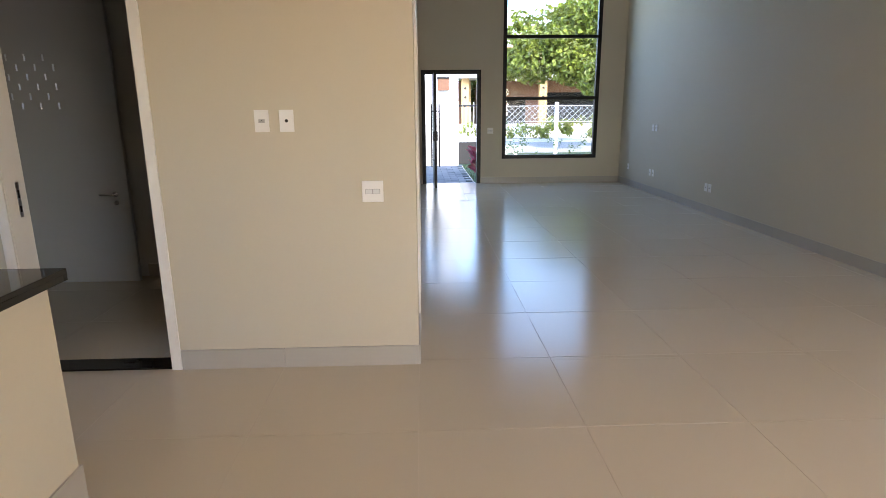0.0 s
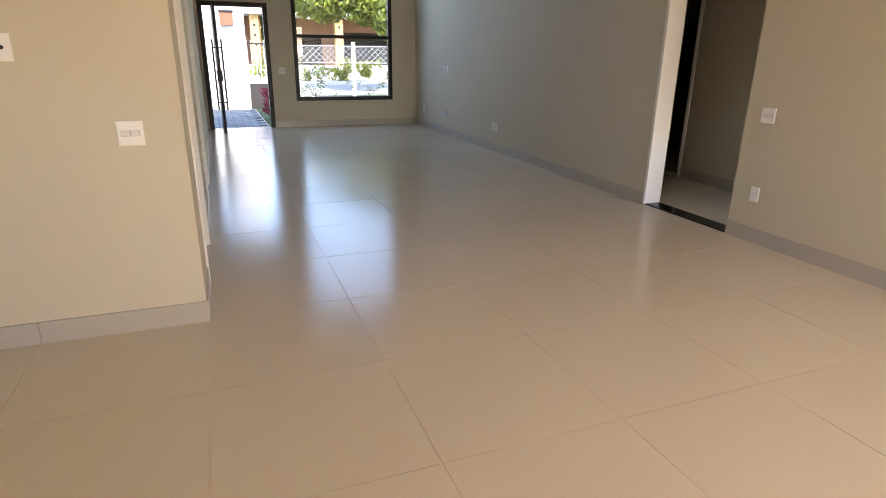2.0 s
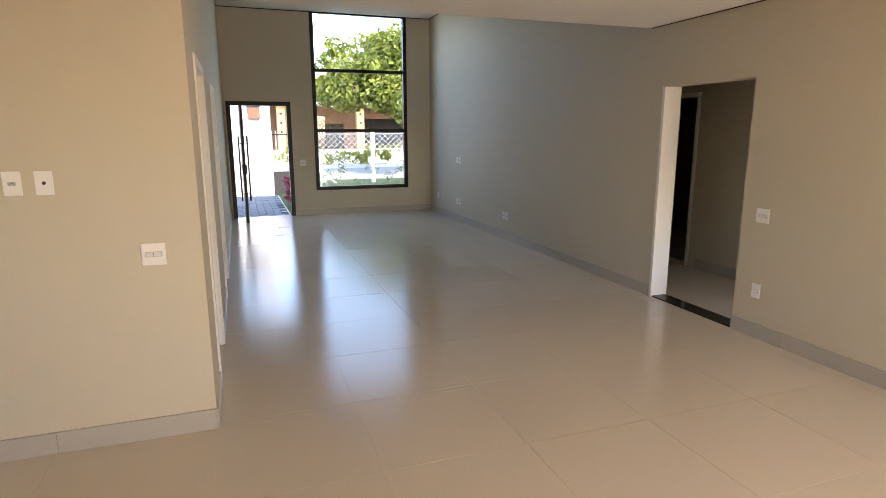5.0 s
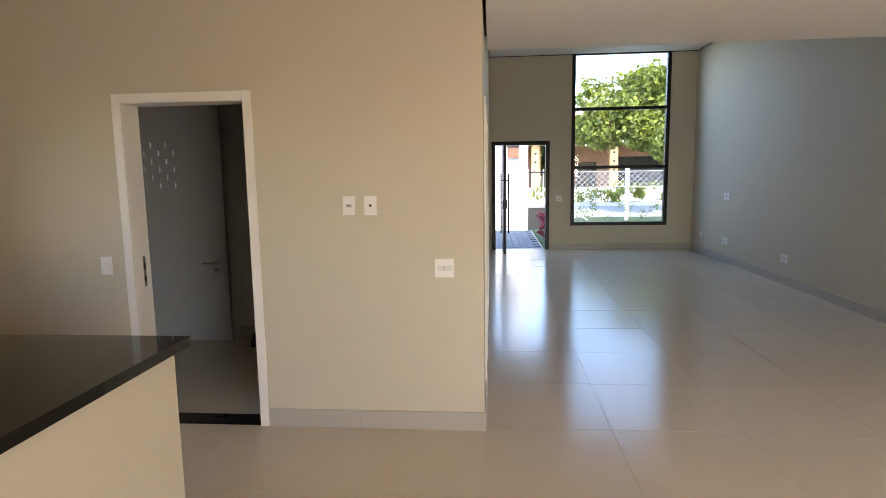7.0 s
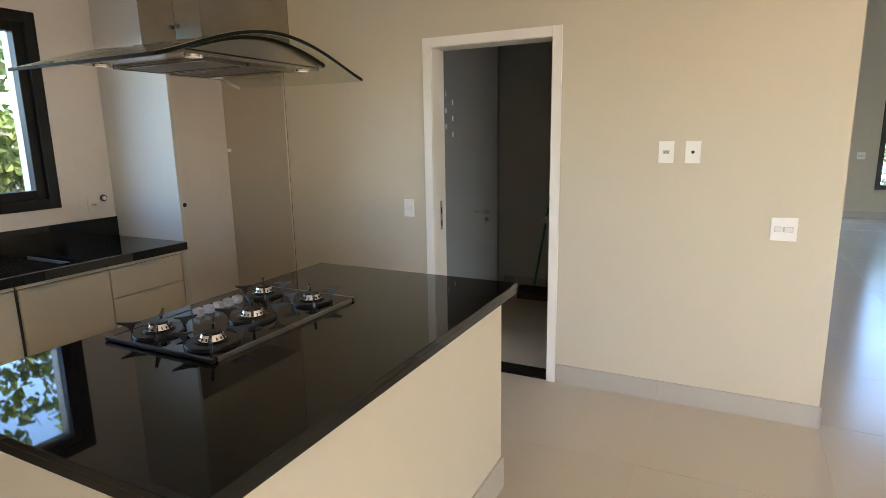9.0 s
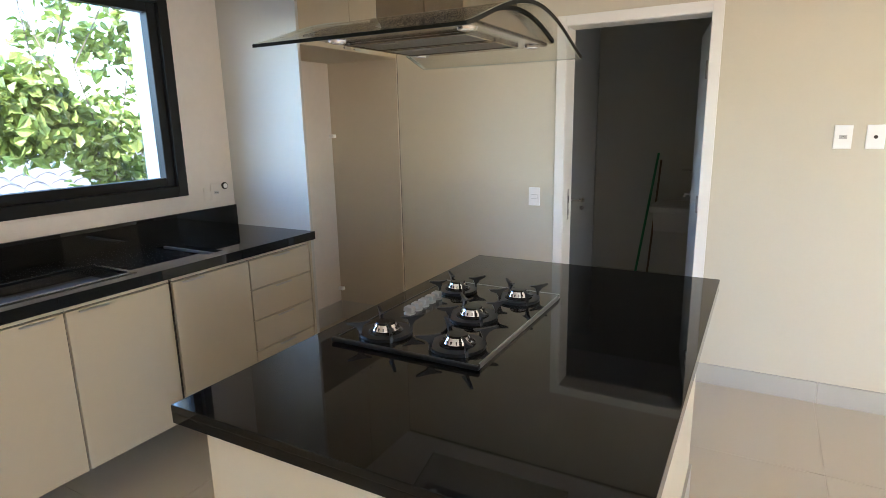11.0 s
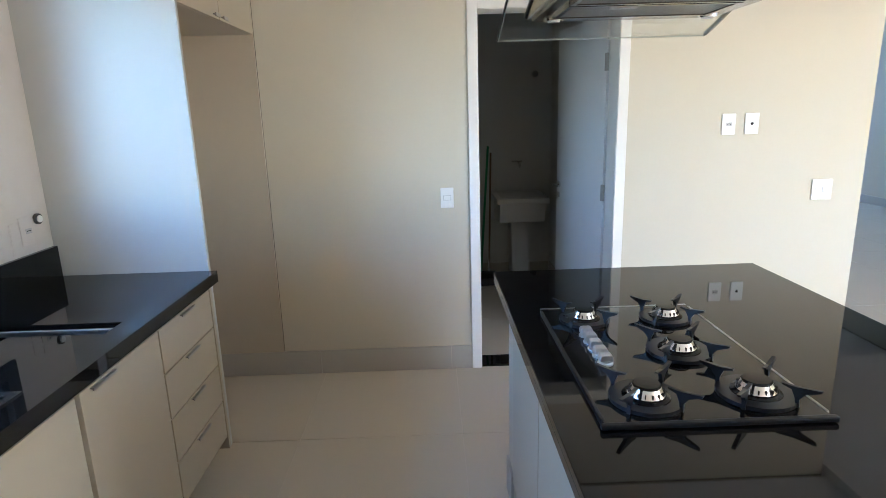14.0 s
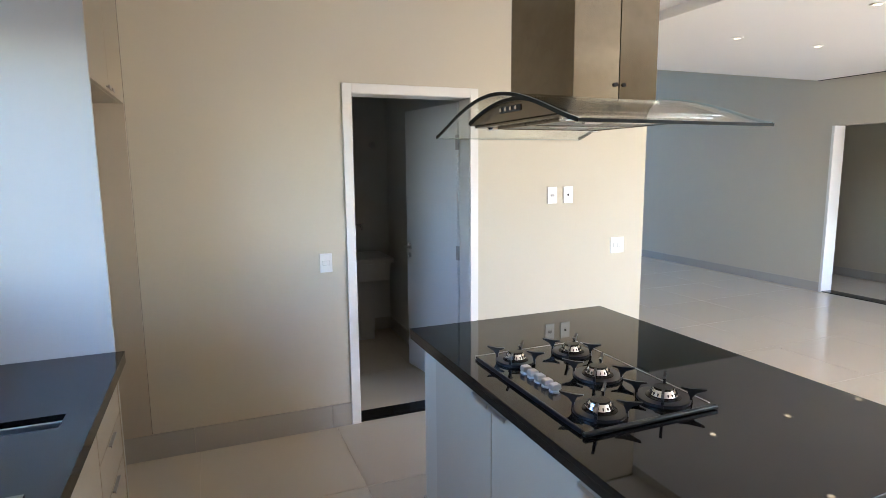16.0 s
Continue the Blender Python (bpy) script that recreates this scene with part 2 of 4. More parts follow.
def wall_mesh(axis, lo, hi, a0, a1, z0, z1, holes=()):
    """A wall that is thick from lo to hi along axis, with rectangular holes (a0, a1, z0, z1) right through it."""
    cuts_a = sorted({a0, a1, *(c for h in holes for c in h[:2])})
    cuts_z = sorted({z0, z1, *(c for h in holes for c in h[2:])})
    bm = bmesh.new()
    solid = {}
    for i, (p, q) in enumerate(zip(cuts_a, cuts_a[1:])):
        for j, (r, s) in enumerate(zip(cuts_z, cuts_z[1:])):
            ca, cz = (p + q) / 2, (r + s) / 2
            solid[i, j] = not any(h[0] < ca < h[1] and h[2] < cz < h[3] for h in holes)
    grid = {}

    def vert(i, j, d):
        if (i, j, d) not in grid:
            c = (d, cuts_a[i], cuts_z[j]) if axis == "x" else (cuts_a[i], d, cuts_z[j])
            grid[i, j, d] = bm.verts.new(c)
        return grid[i, j, d]
    for (i, j), full in solid.items():
        if not full:
            continue
        for d in (lo, hi):
            bm.faces.new([vert(*k, d) for k in ((i, j), (i + 1, j), (i + 1, j + 1), (i, j + 1))])
        for di, dj, e in ((-1, 0, ((i, j), (i, j + 1))), (1, 0, ((i + 1, j), (i + 1, j + 1))), (0, -1, ((i, j), (i + 1, j))), (0, 1, ((i, j + 1), (i + 1, j + 1)))):
            if not solid.get((i + di, j + dj)):
                bm.faces.new((vert(*e[0], lo), vert(*e[1], lo), vert(*e[1], hi), vert(*e[0], hi)))
    bmesh.ops.recalc_face_normals(bm, faces=bm.faces)
    return bm


def slab_mesh(x0, x1, y0, y1, z0, z1, holes):
    """A level slab with holes (x0, x1, y0, y1) right through it."""
    bm = wall_mesh("y", z0, z1, x0, x1, y0, y1, holes)
    for v in bm.verts:
        v.co = Vector((v.co.x, v.co.z, v.co.y))
    bmesh.ops.recalc_face_normals(bm, faces=bm.faces)
    return bm


def structure(name, bm, mat, label, category):
    return tagged(part(name, bm, mat), label, category, kind="structure")


# ---- plan ----
LOW, HIGH, KLOW = 2.69, 4.0, 2.76   # ceilings beside the kitchen, of the tall living room and of the kitchen
STEP_Y = 1.66                  # where the low ceiling ends
EAST, NORTH, WEST, SOUTH = 4.18, 8.78, -4.1, -6.0
T = 0.15

wall_n = structure("wall_north", wall_mesh("y", NORTH, NORTH + 0.2, -0.15, EAST, 0, 4.5, [(0.05, 1.26, -1, 2.28), (1.70, 3.67, 0.505, 4.03)]), PAINT,
                   "tall beige front wall around the entrance and window", "wall")
wall_e = structure("wall_east", wall_mesh("x", EAST, EAST + 0.175, SOUTH - 0.2, NORTH + 0.2, 0, 4.5, [(0.345, 1.422, -1, 2.115)]), PAINT,
                   "long plain beige plastered wall with a doorway", "wall")
wall_l = structure("wall_living_west", wall_mesh("x", -T, 0, 0.15, NORTH, 0, 4.5, [(0.59, 1.45, -1, 2.13), (2.87, 3.73, -1, 2.13)]), PAINT,
                   "beige plastered wall with two doorways", "wall")
wall_p = structure("wall_kitchen_north", wall_mesh("y", 0, 0.15, -4.45, 0, 0, 3.0, [(-2.29, -1.445, -1, 2.13)]), PAINT,
                   "beige plastered wall between kitchen and laundry", "wall")
wall_w = structure("wall_west", wall_mesh("x", WEST - 0.35, WEST, SOUTH - 0.2, 0, 0, 3.0, [(-3.40, -1.335, 1.17, 2.275)]), BACKBOARD,
                   "whitish roughly finished kitchen wall under the window", "wall")
# out of view; the opening is placed and sized for the light it admits
wall_s = structure("wall_south", wall_mesh("y", SOUTH - 0.2, SOUTH, WEST, EAST, 0, 3.0, [(1.9, 4.05, 0.0, 2.4)]), PAINT,
                   "unseen beige wall with a terrace opening sized for its light", "wall")
structure("ceiling_low", boxes((WEST, 0.02, SOUTH, -0.02, KLOW, KLOW + 0.1), (0.02, EAST - 0.02, SOUTH, STEP_Y, LOW, LOW + 0.1)), CEIL, "flat white plaster ceiling with downlights", "ceiling")
structure("ceiling_riser", boxes((0, EAST, STEP_Y - 0.08, STEP_Y, LOW + 0.1, HIGH + 0.12)), CEIL, "white plaster face between the two ceilings", "ceiling")
structure("ceiling_high", boxes((0.02, EAST - 0.02, STEP_Y, 7.97, HIGH, HIGH + 0.1), (0.02, 0.55, 7.97, 8.10, HIGH, HIGH + 0.1), (3.6, EAST - 0.02, 7.97, 8.10, HIGH, HIGH + 0.1),
          (0.02, EAST - 0.02, 8.10, NORTH - 0.02, HIGH, HIGH + 0.1), (0.55, 3.6, 7.95, 8.12, HIGH + 0.25, HIGH + 0.27)), CEIL, "high white plaster ceiling with a recessed curtain slot", "ceiling")
# slot sides coloured near-black so the recess reads as shaded
structure("ceiling_slot", boxes((0.55, 3.6, 7.955, 7.969, HIGH + 0.005, HIGH + 0.26), (0.55, 3.6, 8.101, 8.115, HIGH + 0.005, HIGH + 0.26)), DARK, "inner sides of the curtain slot, coloured dark as in shade", "ceiling")
# out of view: closes the open face where sky light leaked in
structure("wall_gable", boxes((0, EAST, 0.0, 0.15, 3.15, 4.5)), PAINT, "plain unseen wall above the low roof, added against sky light", "wall")
# dark strips on the walls stand in for the shade of the ceiling recess
for nm, q in (("trim_1", (EAST - 0.003, EAST, SOUTH, STEP_Y, LOW - 0.006, LOW + 0.002)), ("trim_2", (0, 0.003, 0.0, STEP_Y, LOW - 0.006, LOW + 0.002)), ("trim_3", (0.003, 1.70, NORTH - 0.003, NORTH, HIGH - 0.014, HIGH + 0.002)),
              ("trim_4", (EAST - 0.003, EAST, STEP_Y, NORTH, HIGH - 0.014, HIGH + 0.002)), ("trim_5", (0, 0.003, STEP_Y, NORTH, HIGH - 0.014, HIGH + 0.002)), ("trim_6", (-3.478, 0, -0.003, 0, KLOW - 0.006, KLOW + 0.002)), ("trim_7", (3.67, EAST - 0.003, NORTH - 0.003, NORTH, HIGH - 0.014, HIGH + 0.002))):
    structure(nm, boxes(q), DARK, "dark strip painting in the shade of the ceiling gap", "trim")
structure("roof_slab", boxes((WEST - 0.35, EAST + 0.175, SOUTH - 0.2, 0.15, 3.0, 3.15), (-0.15, EAST + 0.175, 0.15, NORTH + 0.2, 4.5, 4.65)), CONCRETE, "plain concrete roof slab", "roof")

# rooms seen through doorways
structure("wall_laundry_north", wall_mesh("y", 2.07, 2.2, -4.45, -1.30, 0, 3.0, [(-3.45, -2.98, 1.52, 2.02)]), GREY, "grey painted laundry back wall", "wall")
structure("wall_laundry_east", wall_mesh("x", -1.42, -1.30, 0.15, 2.07, 0, 3.0), GREY, "grey painted laundry side wall", "wall")
structure("wall_laundry_west", wall_mesh("x", -4.45, -4.30, 0.15, 2.07, 0, 3.0), GREY, "grey painted laundry side wall", "wall")
structure("wall_laundry_south", boxes((-4.3, -2.33, 0.152, 0.16, 0, LOW), (-1.40, -1.425, 0.152, 0.16, 0, LOW), (-2.33, -1.425, 0.152, 0.16, 2.17, LOW)), GREY, "grey painted inner face of the laundry wall", "wall")
structure("ceiling_laundry", boxes((-4.3, -1.42, 0.15, 2.07, LOW, LOW + 0.1)), CEIL, "white laundry ceiling", "ceiling")
structure("wall_corridor_east", wall_mesh("x", 5.55, 5.70, -1.0, 5.0, 0, 3.0, [(2.41, 3.27, -1, 2.13)]), PAINT, "beige corridor wall with a doorway", "wall")
structure("wall_corridor_end", boxes((EAST + 0.175, 5.55, 5.0, 5.15, 0, 3.0)), PAINT, "beige corridor end wall", "wall")
# the small opening is an addition out of view that lets sun brighten the corridor
structure("wall_corridor_south", wall_mesh("y", -1.15, -1.0, EAST + 0.175, 5.7, 0, 3.0, [(4.75, 5.45, 0.55, 1.22)]), PAINT, "beige corridor end wall, small unseen opening added for light", "wall")
structure("ceiling_corridor", boxes((EAST + 0.175, 5.55, -1.0, 5.0, LOW, LOW + 0.1)), CEIL, "white corridor ceiling", "ceiling")
structure("wall_bedroom", boxes((8.2, 8.35, 1.0, 5.0, 0, 3.0), (5.7, 8.2, 0.85, 1.0, 0, 3.0), (5.7, 8.2, 5.0, 5.15, 0, 3.0), (5.7, 8.2, 1.0, 5.0, LOW, LOW + .1)), PAINT, "plain walls of the room behind the corridor", "wall")
structure("wall_side_rooms", boxes((-1.30, -1.2, 2.2, 5, 0, 3.0), (-1.2, -0.15, 5, 5.1, 0, 3.0), (-1.2, -0.15, 2.05, 2.15, 0, 3.0), (-1.2, -0.15, 0.15, 5.0, LOW, LOW + .1)), PAINT, "plain walls of the side rooms", "wall")


# ---- doors and trims ----
def door_casing(name, axis, face, out, a0, a1, top, depth, width=0.06, label="white lacquered door casing"):
    """Lining and architraves round an opening. face: wall plane on the room's side; out: +1 or -1, the way to that room."""
    t = thing(name, (0, 0, 0), label, "door frame", kind="structure")

    def put(p, q, r, s, z0, z1, nm):
        c = (p, q, r, s, z0, z1) if axis == "y" else (r, s, p, q, z0, z1)
        part(nm, boxes(c, bevel=0.003), TRIM, t)
    f0, f1 = sorted((face, face + out * 0.014))
    put(a0 - width, a0 - 0.002, f0, f1, 0, top + width, "architrave")
    put(a1 + 0.002, a1 + width, f0, f1, 0, top + width, "architrave")
    put(a0 - 0.002, a1 + 0.002, f0, f1, top + 0.002, top + width, "architrave")
    d0, d1 = sorted((face - out * 0.001, face - out * depth))
    put(a0 - 0.03, a0, d0, d1, 0, top, "lining")
    put(a1, a1 + 0.03, d0, d1, 0, top, "lining")
    put(a0 - 0.03, a1 + 0.03, d0, d1, top, top + 0.03, "lining")
    return t


door_casing("door_frame_1", "y", 0, -1, -2.26, -1.475, 2.10, 0.17)
door_casing("door_frame_2", "x", 0, 1, 0.62, 1.42, 2.10, 0.16)
door_casing("door_frame_3", "x", 0, 1, 2.90, 3.70, 2.10, 0.16)
door_casing("door_frame_4", "x", 5.55, -1, 2.44, 3.24, 2.10, 0.15, 0.05)
# white lining of the open passage in the long wall
lining = thing("door_frame_5", (0, 0, 0), "white lacquered lining of the open passage", "door frame", kind="structure")
part("lining", boxes((EAST - 0.012, EAST + 0.187, 1.385, 1.421, 0, 2.113), bevel=0.002), TRIM, lining)
part("lining", boxes((EAST + 0.178, EAST + 0.187, 0.30, 0.345, 0, 2.113), bevel=0.002), TRIM, lining)
for nm, c in (("threshold_1", (-2.259, -1.476, 0.0, 0.15, 0.0, 0.012)), ("threshold_2", (EAST, EAST + 0.175, 0.346, 1.384, 0.0, 0.012))):
    structure(nm, boxes(c, bevel=0.002), GRANITE, "black granite door threshold", "threshold")


def lever(parent, at, side, way, axis="x"):
    """Chrome rose and lever. side: which way it stands off along axis; way: the lever's direction along the leaf."""
    bm = bmesh.new()
    a = Vector(at)
    o = Vector((side, 0, 0)) if axis == "x" else Vector((0, side, 0))
    w = Vector((0, way, 0)) if axis == "x" else Vector((way, 0, 0))
    cyl(bm, a + o * 0.005, 0.024, 0.01, axis, 16)
    tube(bm, [a, a + o * 0.045, a + o * 0.05 + w * 0.02, a + o * 0.05 + w * 0.115], 0.008)
    cyl(bm, a + o * 0.004 - Vector((0, 0, 0.075)), 0.02, 0.008, axis, 14)
    part("handle", bm, CHROME, parent, "chrome lever handle")


# laundry door, standing open into the laundry
leaf = thing("door_1", (0, 0, 0), "white lacquered door standing open into the laundry", "door")
part("leaf", boxes((0, 0.035, 0, 0.765, 0.012, 2.09), bevel=0.002), LEAF_PAINT, leaf)
lever(leaf, (0, 0.71, 1.02), -1, -1)
for z in (0.25, 1.05, 1.82):
    bm = boxes((-0.012, -0.001, -0.03, 0.0, z - 0.05, z + 0.05))
    cyl(bm, (-0.008, -0.008, z), 0.008, 0.1, "z", 10)
    part("hinge", bm, NICKEL, leaf, "satin metal hinge")
leaf.matrix_basis = pose(-1.488, 0.178, 0, 0, 0, 9)
strike = part("strike_plate", boxes((-2.2595, -2.257, 0.085, 0.112, 0.92, 1.12), bevel=0.0008), NICKEL, bpy.data.objects["door_frame_1"], "dark metal strike plate")
part("latch_hole", boxes((-2.2572, -2.2565, 0.091, 0.106, 0.95, 0.985), (-2.2572, -2.2565, 0.091, 0.106, 1.03, 1.075)), DARK, strike)

# metal outer door at the back of the laundry, with small slits
outer = thing("door_2", (-2.95, 1.9, 0), "closed grey metal outer door with rows of small slits", "door")
slit_holes = [(x - 0.007, x + 0.007, z - 0.026, z + 0.026) for r in range(6) for c in range(3) if (x := -3.40 + 0.15 * c + (0.075 if r % 2 else 0)) < (-2.9 if r < 4 else -3.0) and (z := 1.95 - 0.078 * r)]
part("leaf", wall_mesh("y", 1.90, 1.94, -3.52, -2.55, 0.003, 2.45, slit_holes), material("grey_metal_door", (0.45, 0.46, 0.47), 0.4, stain=0.05), outer)
# hidden box closes the gap round the hole so less light reaches the laundry
part("frame", boxes((-3.49, -3.45, 1.94, 2.07, 1.48, 2.06), (-2.98, -2.94, 1.94, 2.07, 1.48, 2.06), (-3.45, -2.98, 1.94, 2.07, 1.48, 1.52), (-3.45, -2.98, 1.94, 2.07, 2.02, 2.06)), GREY, outer, "unseen box added behind the slits to stop stray light")
lever(outer, (-2.66, 1.90, 0.80), -1, -1, "y")


def plate(name, centre, normal, w, h, label, detail, cover=None):
    """A wall plate. normal: '-y', '-x' or '+x'; detail: 'socket', 'tv', 'switch', 'double' or ''."""
    t = thing(name, centre, label, "switch" if "switch" in name else "outlet", group="wall plates")
    rz = {"-y": 0, "-x": -90, "+x": 90, "+y": 180}[normal]
    part("cover", boxes((-w / 2, w / 2, -0.009 if cover is None else -0.003, 0, -h / 2, h / 2), bevel=0.003 if cover is None else 0.0005), cover or PLATE, t)
    if detail == "switch":
        part("rocker", boxes((-0.020, 0.020, -0.013, -0.009, -0.012, 0.012), bevel=0.0015), PLATE, t)
        part("gap", boxes((-0.022, 0.022, -0.0098, -0.0092, -0.014, 0.014)), PLATE_IN, t)
    elif detail == "double":
        for s in (-1, 1):
            part("rocker", boxes((s * 0.021 - 0.018, s * 0.021 + 0.018, -0.013, -0.009, -0.012, 0.012), bevel=0.0015), ROCKER, t)
        part("gap", boxes((-0.042, 0.042, -0.0098, -0.0092, -0.014, 0.014)), PLATE_IN, t)
    elif detail == "socket":
        part("socket", boxes((-0.017, 0.017, -0.0105, -0.009, -0.010, 0.010), bevel=0.001), PLATE_IN, t)
        for s in (-0.008, 0, 0.008):
            part("hole", cyl(bmesh.new(), (s, -0.0108, 0.002 if s == 0 else 0), 0.0025, 0.001, "y", 8), DARK, t)
    elif detail == "tv":
        part("socket", cyl(bmesh.new(), (0, -0.0095, 0), 0.009, 0.002, "y", 14), DARK, t, "dark aerial socket")
    t.matrix_basis = pose(*centre, 0, 0, rz)
    for c in t.children:
        c.matrix_parent_inverse = Matrix()
    return t


plate("outlet_plate", (-0.829, 0, 1.447), "-y", 0.078, 0.118, "white power outlet plate on the beige wall", "socket")
plate("outlet_plate", (-0.695, 0, 1.447), "-y", 0.078, 0.118, "white aerial outlet plate on the beige wall", "tv")
plate("switch_plate", (-0.242, 0, 1.055), "-y", 0.12, 0.12, "square white double switch plate", "double")
plate("switch_plate", (-2.452, 0, 1.075), "-y", 0.076, 0.118, "white light switch beside the laundry door", "switch")
plate("switch_plate", (EAST, 0.137, 1.018), "-x", 0.12, 0.115, "white switch plate beside the passage", "double")
plate("outlet_plate", (EAST, 0.126, 0.393), "-x", 0.078, 0.118, "white low outlet plate on the long wall", "switch")
plate("outlet_plate", (EAST, 4.87, 0.37), "-x", 0.078, 0.118, "white low outlet plate on the long wall", "socket")
plate("outlet_plate", (EAST, 4.98, 0.37), "-x", 0.078, 0.118, "white low outlet plate on the long wall", "tv")
for y, z in ((6.96, 1.16), (7.09, 1.16), (6.96, 0.368), (7.09, 0.368), (8.22, 0.37)):
    plate("outlet_plate", (EAST, y, z), "-x", 0.078, 0.118, "white outlet plate on the long wall", "socket")
plate("switch_plate", (1.457, NORTH, 1.078), "-y", 0.12, 0.12, "white switch plate beside the entrance", "double")
plate("outlet_plate", (WEST + 0.0026, -1.14, 1.165), "+x", 0.07, 0.11, "bare outlet box beside the kitchen window", "socket", BACKBOARD)
for q in ((WEST + 0.0002, WEST + 0.0025, -1.225, -1.028, 1.085, 1.205), (WEST + 0.0002, WEST + 0.003, -3.3, -1.42, 1.112, 1.158)):
    part("plaster_patch", boxes(q, bevel=0.001), BACKBOARD, wall_w, "rough plaster patch")
conduit = thing("pipe_stub", (WEST, -1.07, 1.20), "round capped pipe stub in the kitchen wall", "pipe")
part("ring", cyl(bmesh.new(), (WEST + 0.006, -1.07, 1.20), 0.021, 0.012, "x", 18), DARK, conduit)
part("cap", cyl(bmesh.new(), (WEST + 0.010, -1.07, 1.20), 0.014, 0.014, "x", 18), PLATE, conduit)

# ---- entrance and tall window ----
fd = thing("door_frame_6", (0, 0, 0), "black aluminium entrance door frame", "door frame", kind="structure")
for c in ((0.05, 0.13, NORTH - 0.01, NORTH + 0.12, 0, 2.28), (1.18, 1.26, NORTH - 0.01, NORTH + 0.12, 0, 2.28), (0.13, 1.18, NORTH - 0.01, NORTH + 0.12, 2.20, 2.28)):
    part("frame", boxes(c, bevel=0.004), BLACK, fd)
entrance = thing("door_3", (0, 0, 0), "black pivot entrance door standing wide open", "door")
part("leaf", boxes((-0.022, 0.022, -0.80, 0.24, 0.012, 2.19), bevel=0.003), BLACK, entrance)
for sd in (-1, 1):
    bm = tube(bmesh.new(), [(sd * 0.075, -0.70, 0.42), (sd * 0.075, -0.70, 1.62)], 0.014)
    for z in (0.55, 1.48):
        tube(bm, [(sd * 0.022, -0.70, z), (sd * 0.075, -0.70, z)], 0.010)
    part("pull_bar", bm, BLACK, entrance, "long black pull bar")
    part("lock", boxes((sd * 0.0325 - 0.011, sd * 0.0325 + 0.011, -0.76, -0.64, 0.92, 1.10), bevel=0.004), BLACK, entrance, "black lock case")
entrance.matrix_basis = pose(0.30, NORTH + 0.02, 0, 0, 0, 1.0)

win = thing("window_1", (2.685, NORTH, 0.5), "tall black framed three-pane window", "window", kind="structure")
W0, W1, Z0, Z1 = 1.70, 3.67, 0.505, 4.03
for c in ((W0, W0 + 0.075, Z0, Z1), (W1 - 0.075, W1, Z0, Z1), (W0 + 0.075, W1 - 0.075, Z0, Z0 + 0.075), (W0 + 0.075, W1 - 0.075, Z1 - 0.05, Z1), (W0 + 0.075, W1 - 0.075, 1.685, 1.75), (W0 + 0.075, W1 - 0.075, 2.875, 2.935)):
    part("window_frame", boxes((c[0], c[1], NORTH - 0.012, NORTH + 0.09, c[2], c[3]), bevel=0.004), BLACK, win)
for a, b in ((Z0 + 0.075, 1.685), (1.75, 2.875), (2.935, Z1 - 0.05)):
    p = part("pane", boxes((W0 + 0.075, W1 - 0.075, NORTH + 0.045, NORTH + 0.05, a, b)), PANE, win, "clear glass pane")
    p.visible_shadow = False

kw = thing("window_2", (WEST, -2.37, 1.17), "wide black framed kitchen window", "window", kind="structure")
KY0, KY1, KZ0, KZ1 = -3.40, -1.335, 1.17, 2.275
for c in ((KY0, KY0 + 0.06, KZ0, KZ1), (KY1 - 0.06, KY1, KZ0, KZ1), (KY0 + 0.06, KY1 - 0.06, KZ0, KZ0 + 0.06), (KY0 + 0.06, KY1 - 0.06, KZ1 - 0.06, KZ1)):
    part("window_frame", boxes((WEST - 0.08, WEST + 0.012, *c), bevel=0.004), BLACK, kw)
for c in ((KY0 + 0.062, KY0 + 0.115, KZ0 + 0.062, KZ1 - 0.062), (KY1 - 0.115, KY1 - 0.062, KZ0 + 0.062, KZ1 - 0.062), (KY0 + 0.115, KY1 - 0.115, KZ0 + 0.062, KZ0 + 0.112), (KY0 + 0.115, KY1 - 0.115, KZ1 - 0.112, KZ1 - 0.062)):
    part("sash", boxes((WEST - 0.07, WEST - 0.012, *c), bevel=0.004), BLACK, kw)
p = part("pane", boxes((WEST - 0.045, WEST - 0.04, KY0 + 0.115, KY1 - 0.115, KZ0 + 0.112, KZ1 - 0.112)), PANE, kw, "clear glass pane")
p.visible_shadow = False
part("window_sill", boxes((WEST - 0.35, WEST - 0.082, KY0, KY1, KZ0 + 0.002, KZ0 + 0.02), bevel=0.003), WHITEWALL, kw, "white plastered sill")

# ---- downlights ----
spot = thing("downlight", (1.05, 0.16, LOW), "round recessed warm white downlight in the ceiling", "ceiling light", group="ceiling downlights")
part("ring", lathe(bmesh.new(), (1.05, 0.16, LOW), [(0.025, -0.001), (0.027, -0.006), (0.046, -0.006), (0.048, 0.0)], 24), PLATE, spot)
part("lens", lathe(bmesh.new(), (1.05, 0.16, LOW), [(0.024, -0.005), (0.024, -0.001)], 20), SPOT, spot)
for x in (1.05, 2.03, 3.08):
    for y in (0.16, -0.93, -2.02):
        if (x, y) != (1.05, 0.16):
            copy_thing(spot, Matrix.Translation((x, y, LOW)))

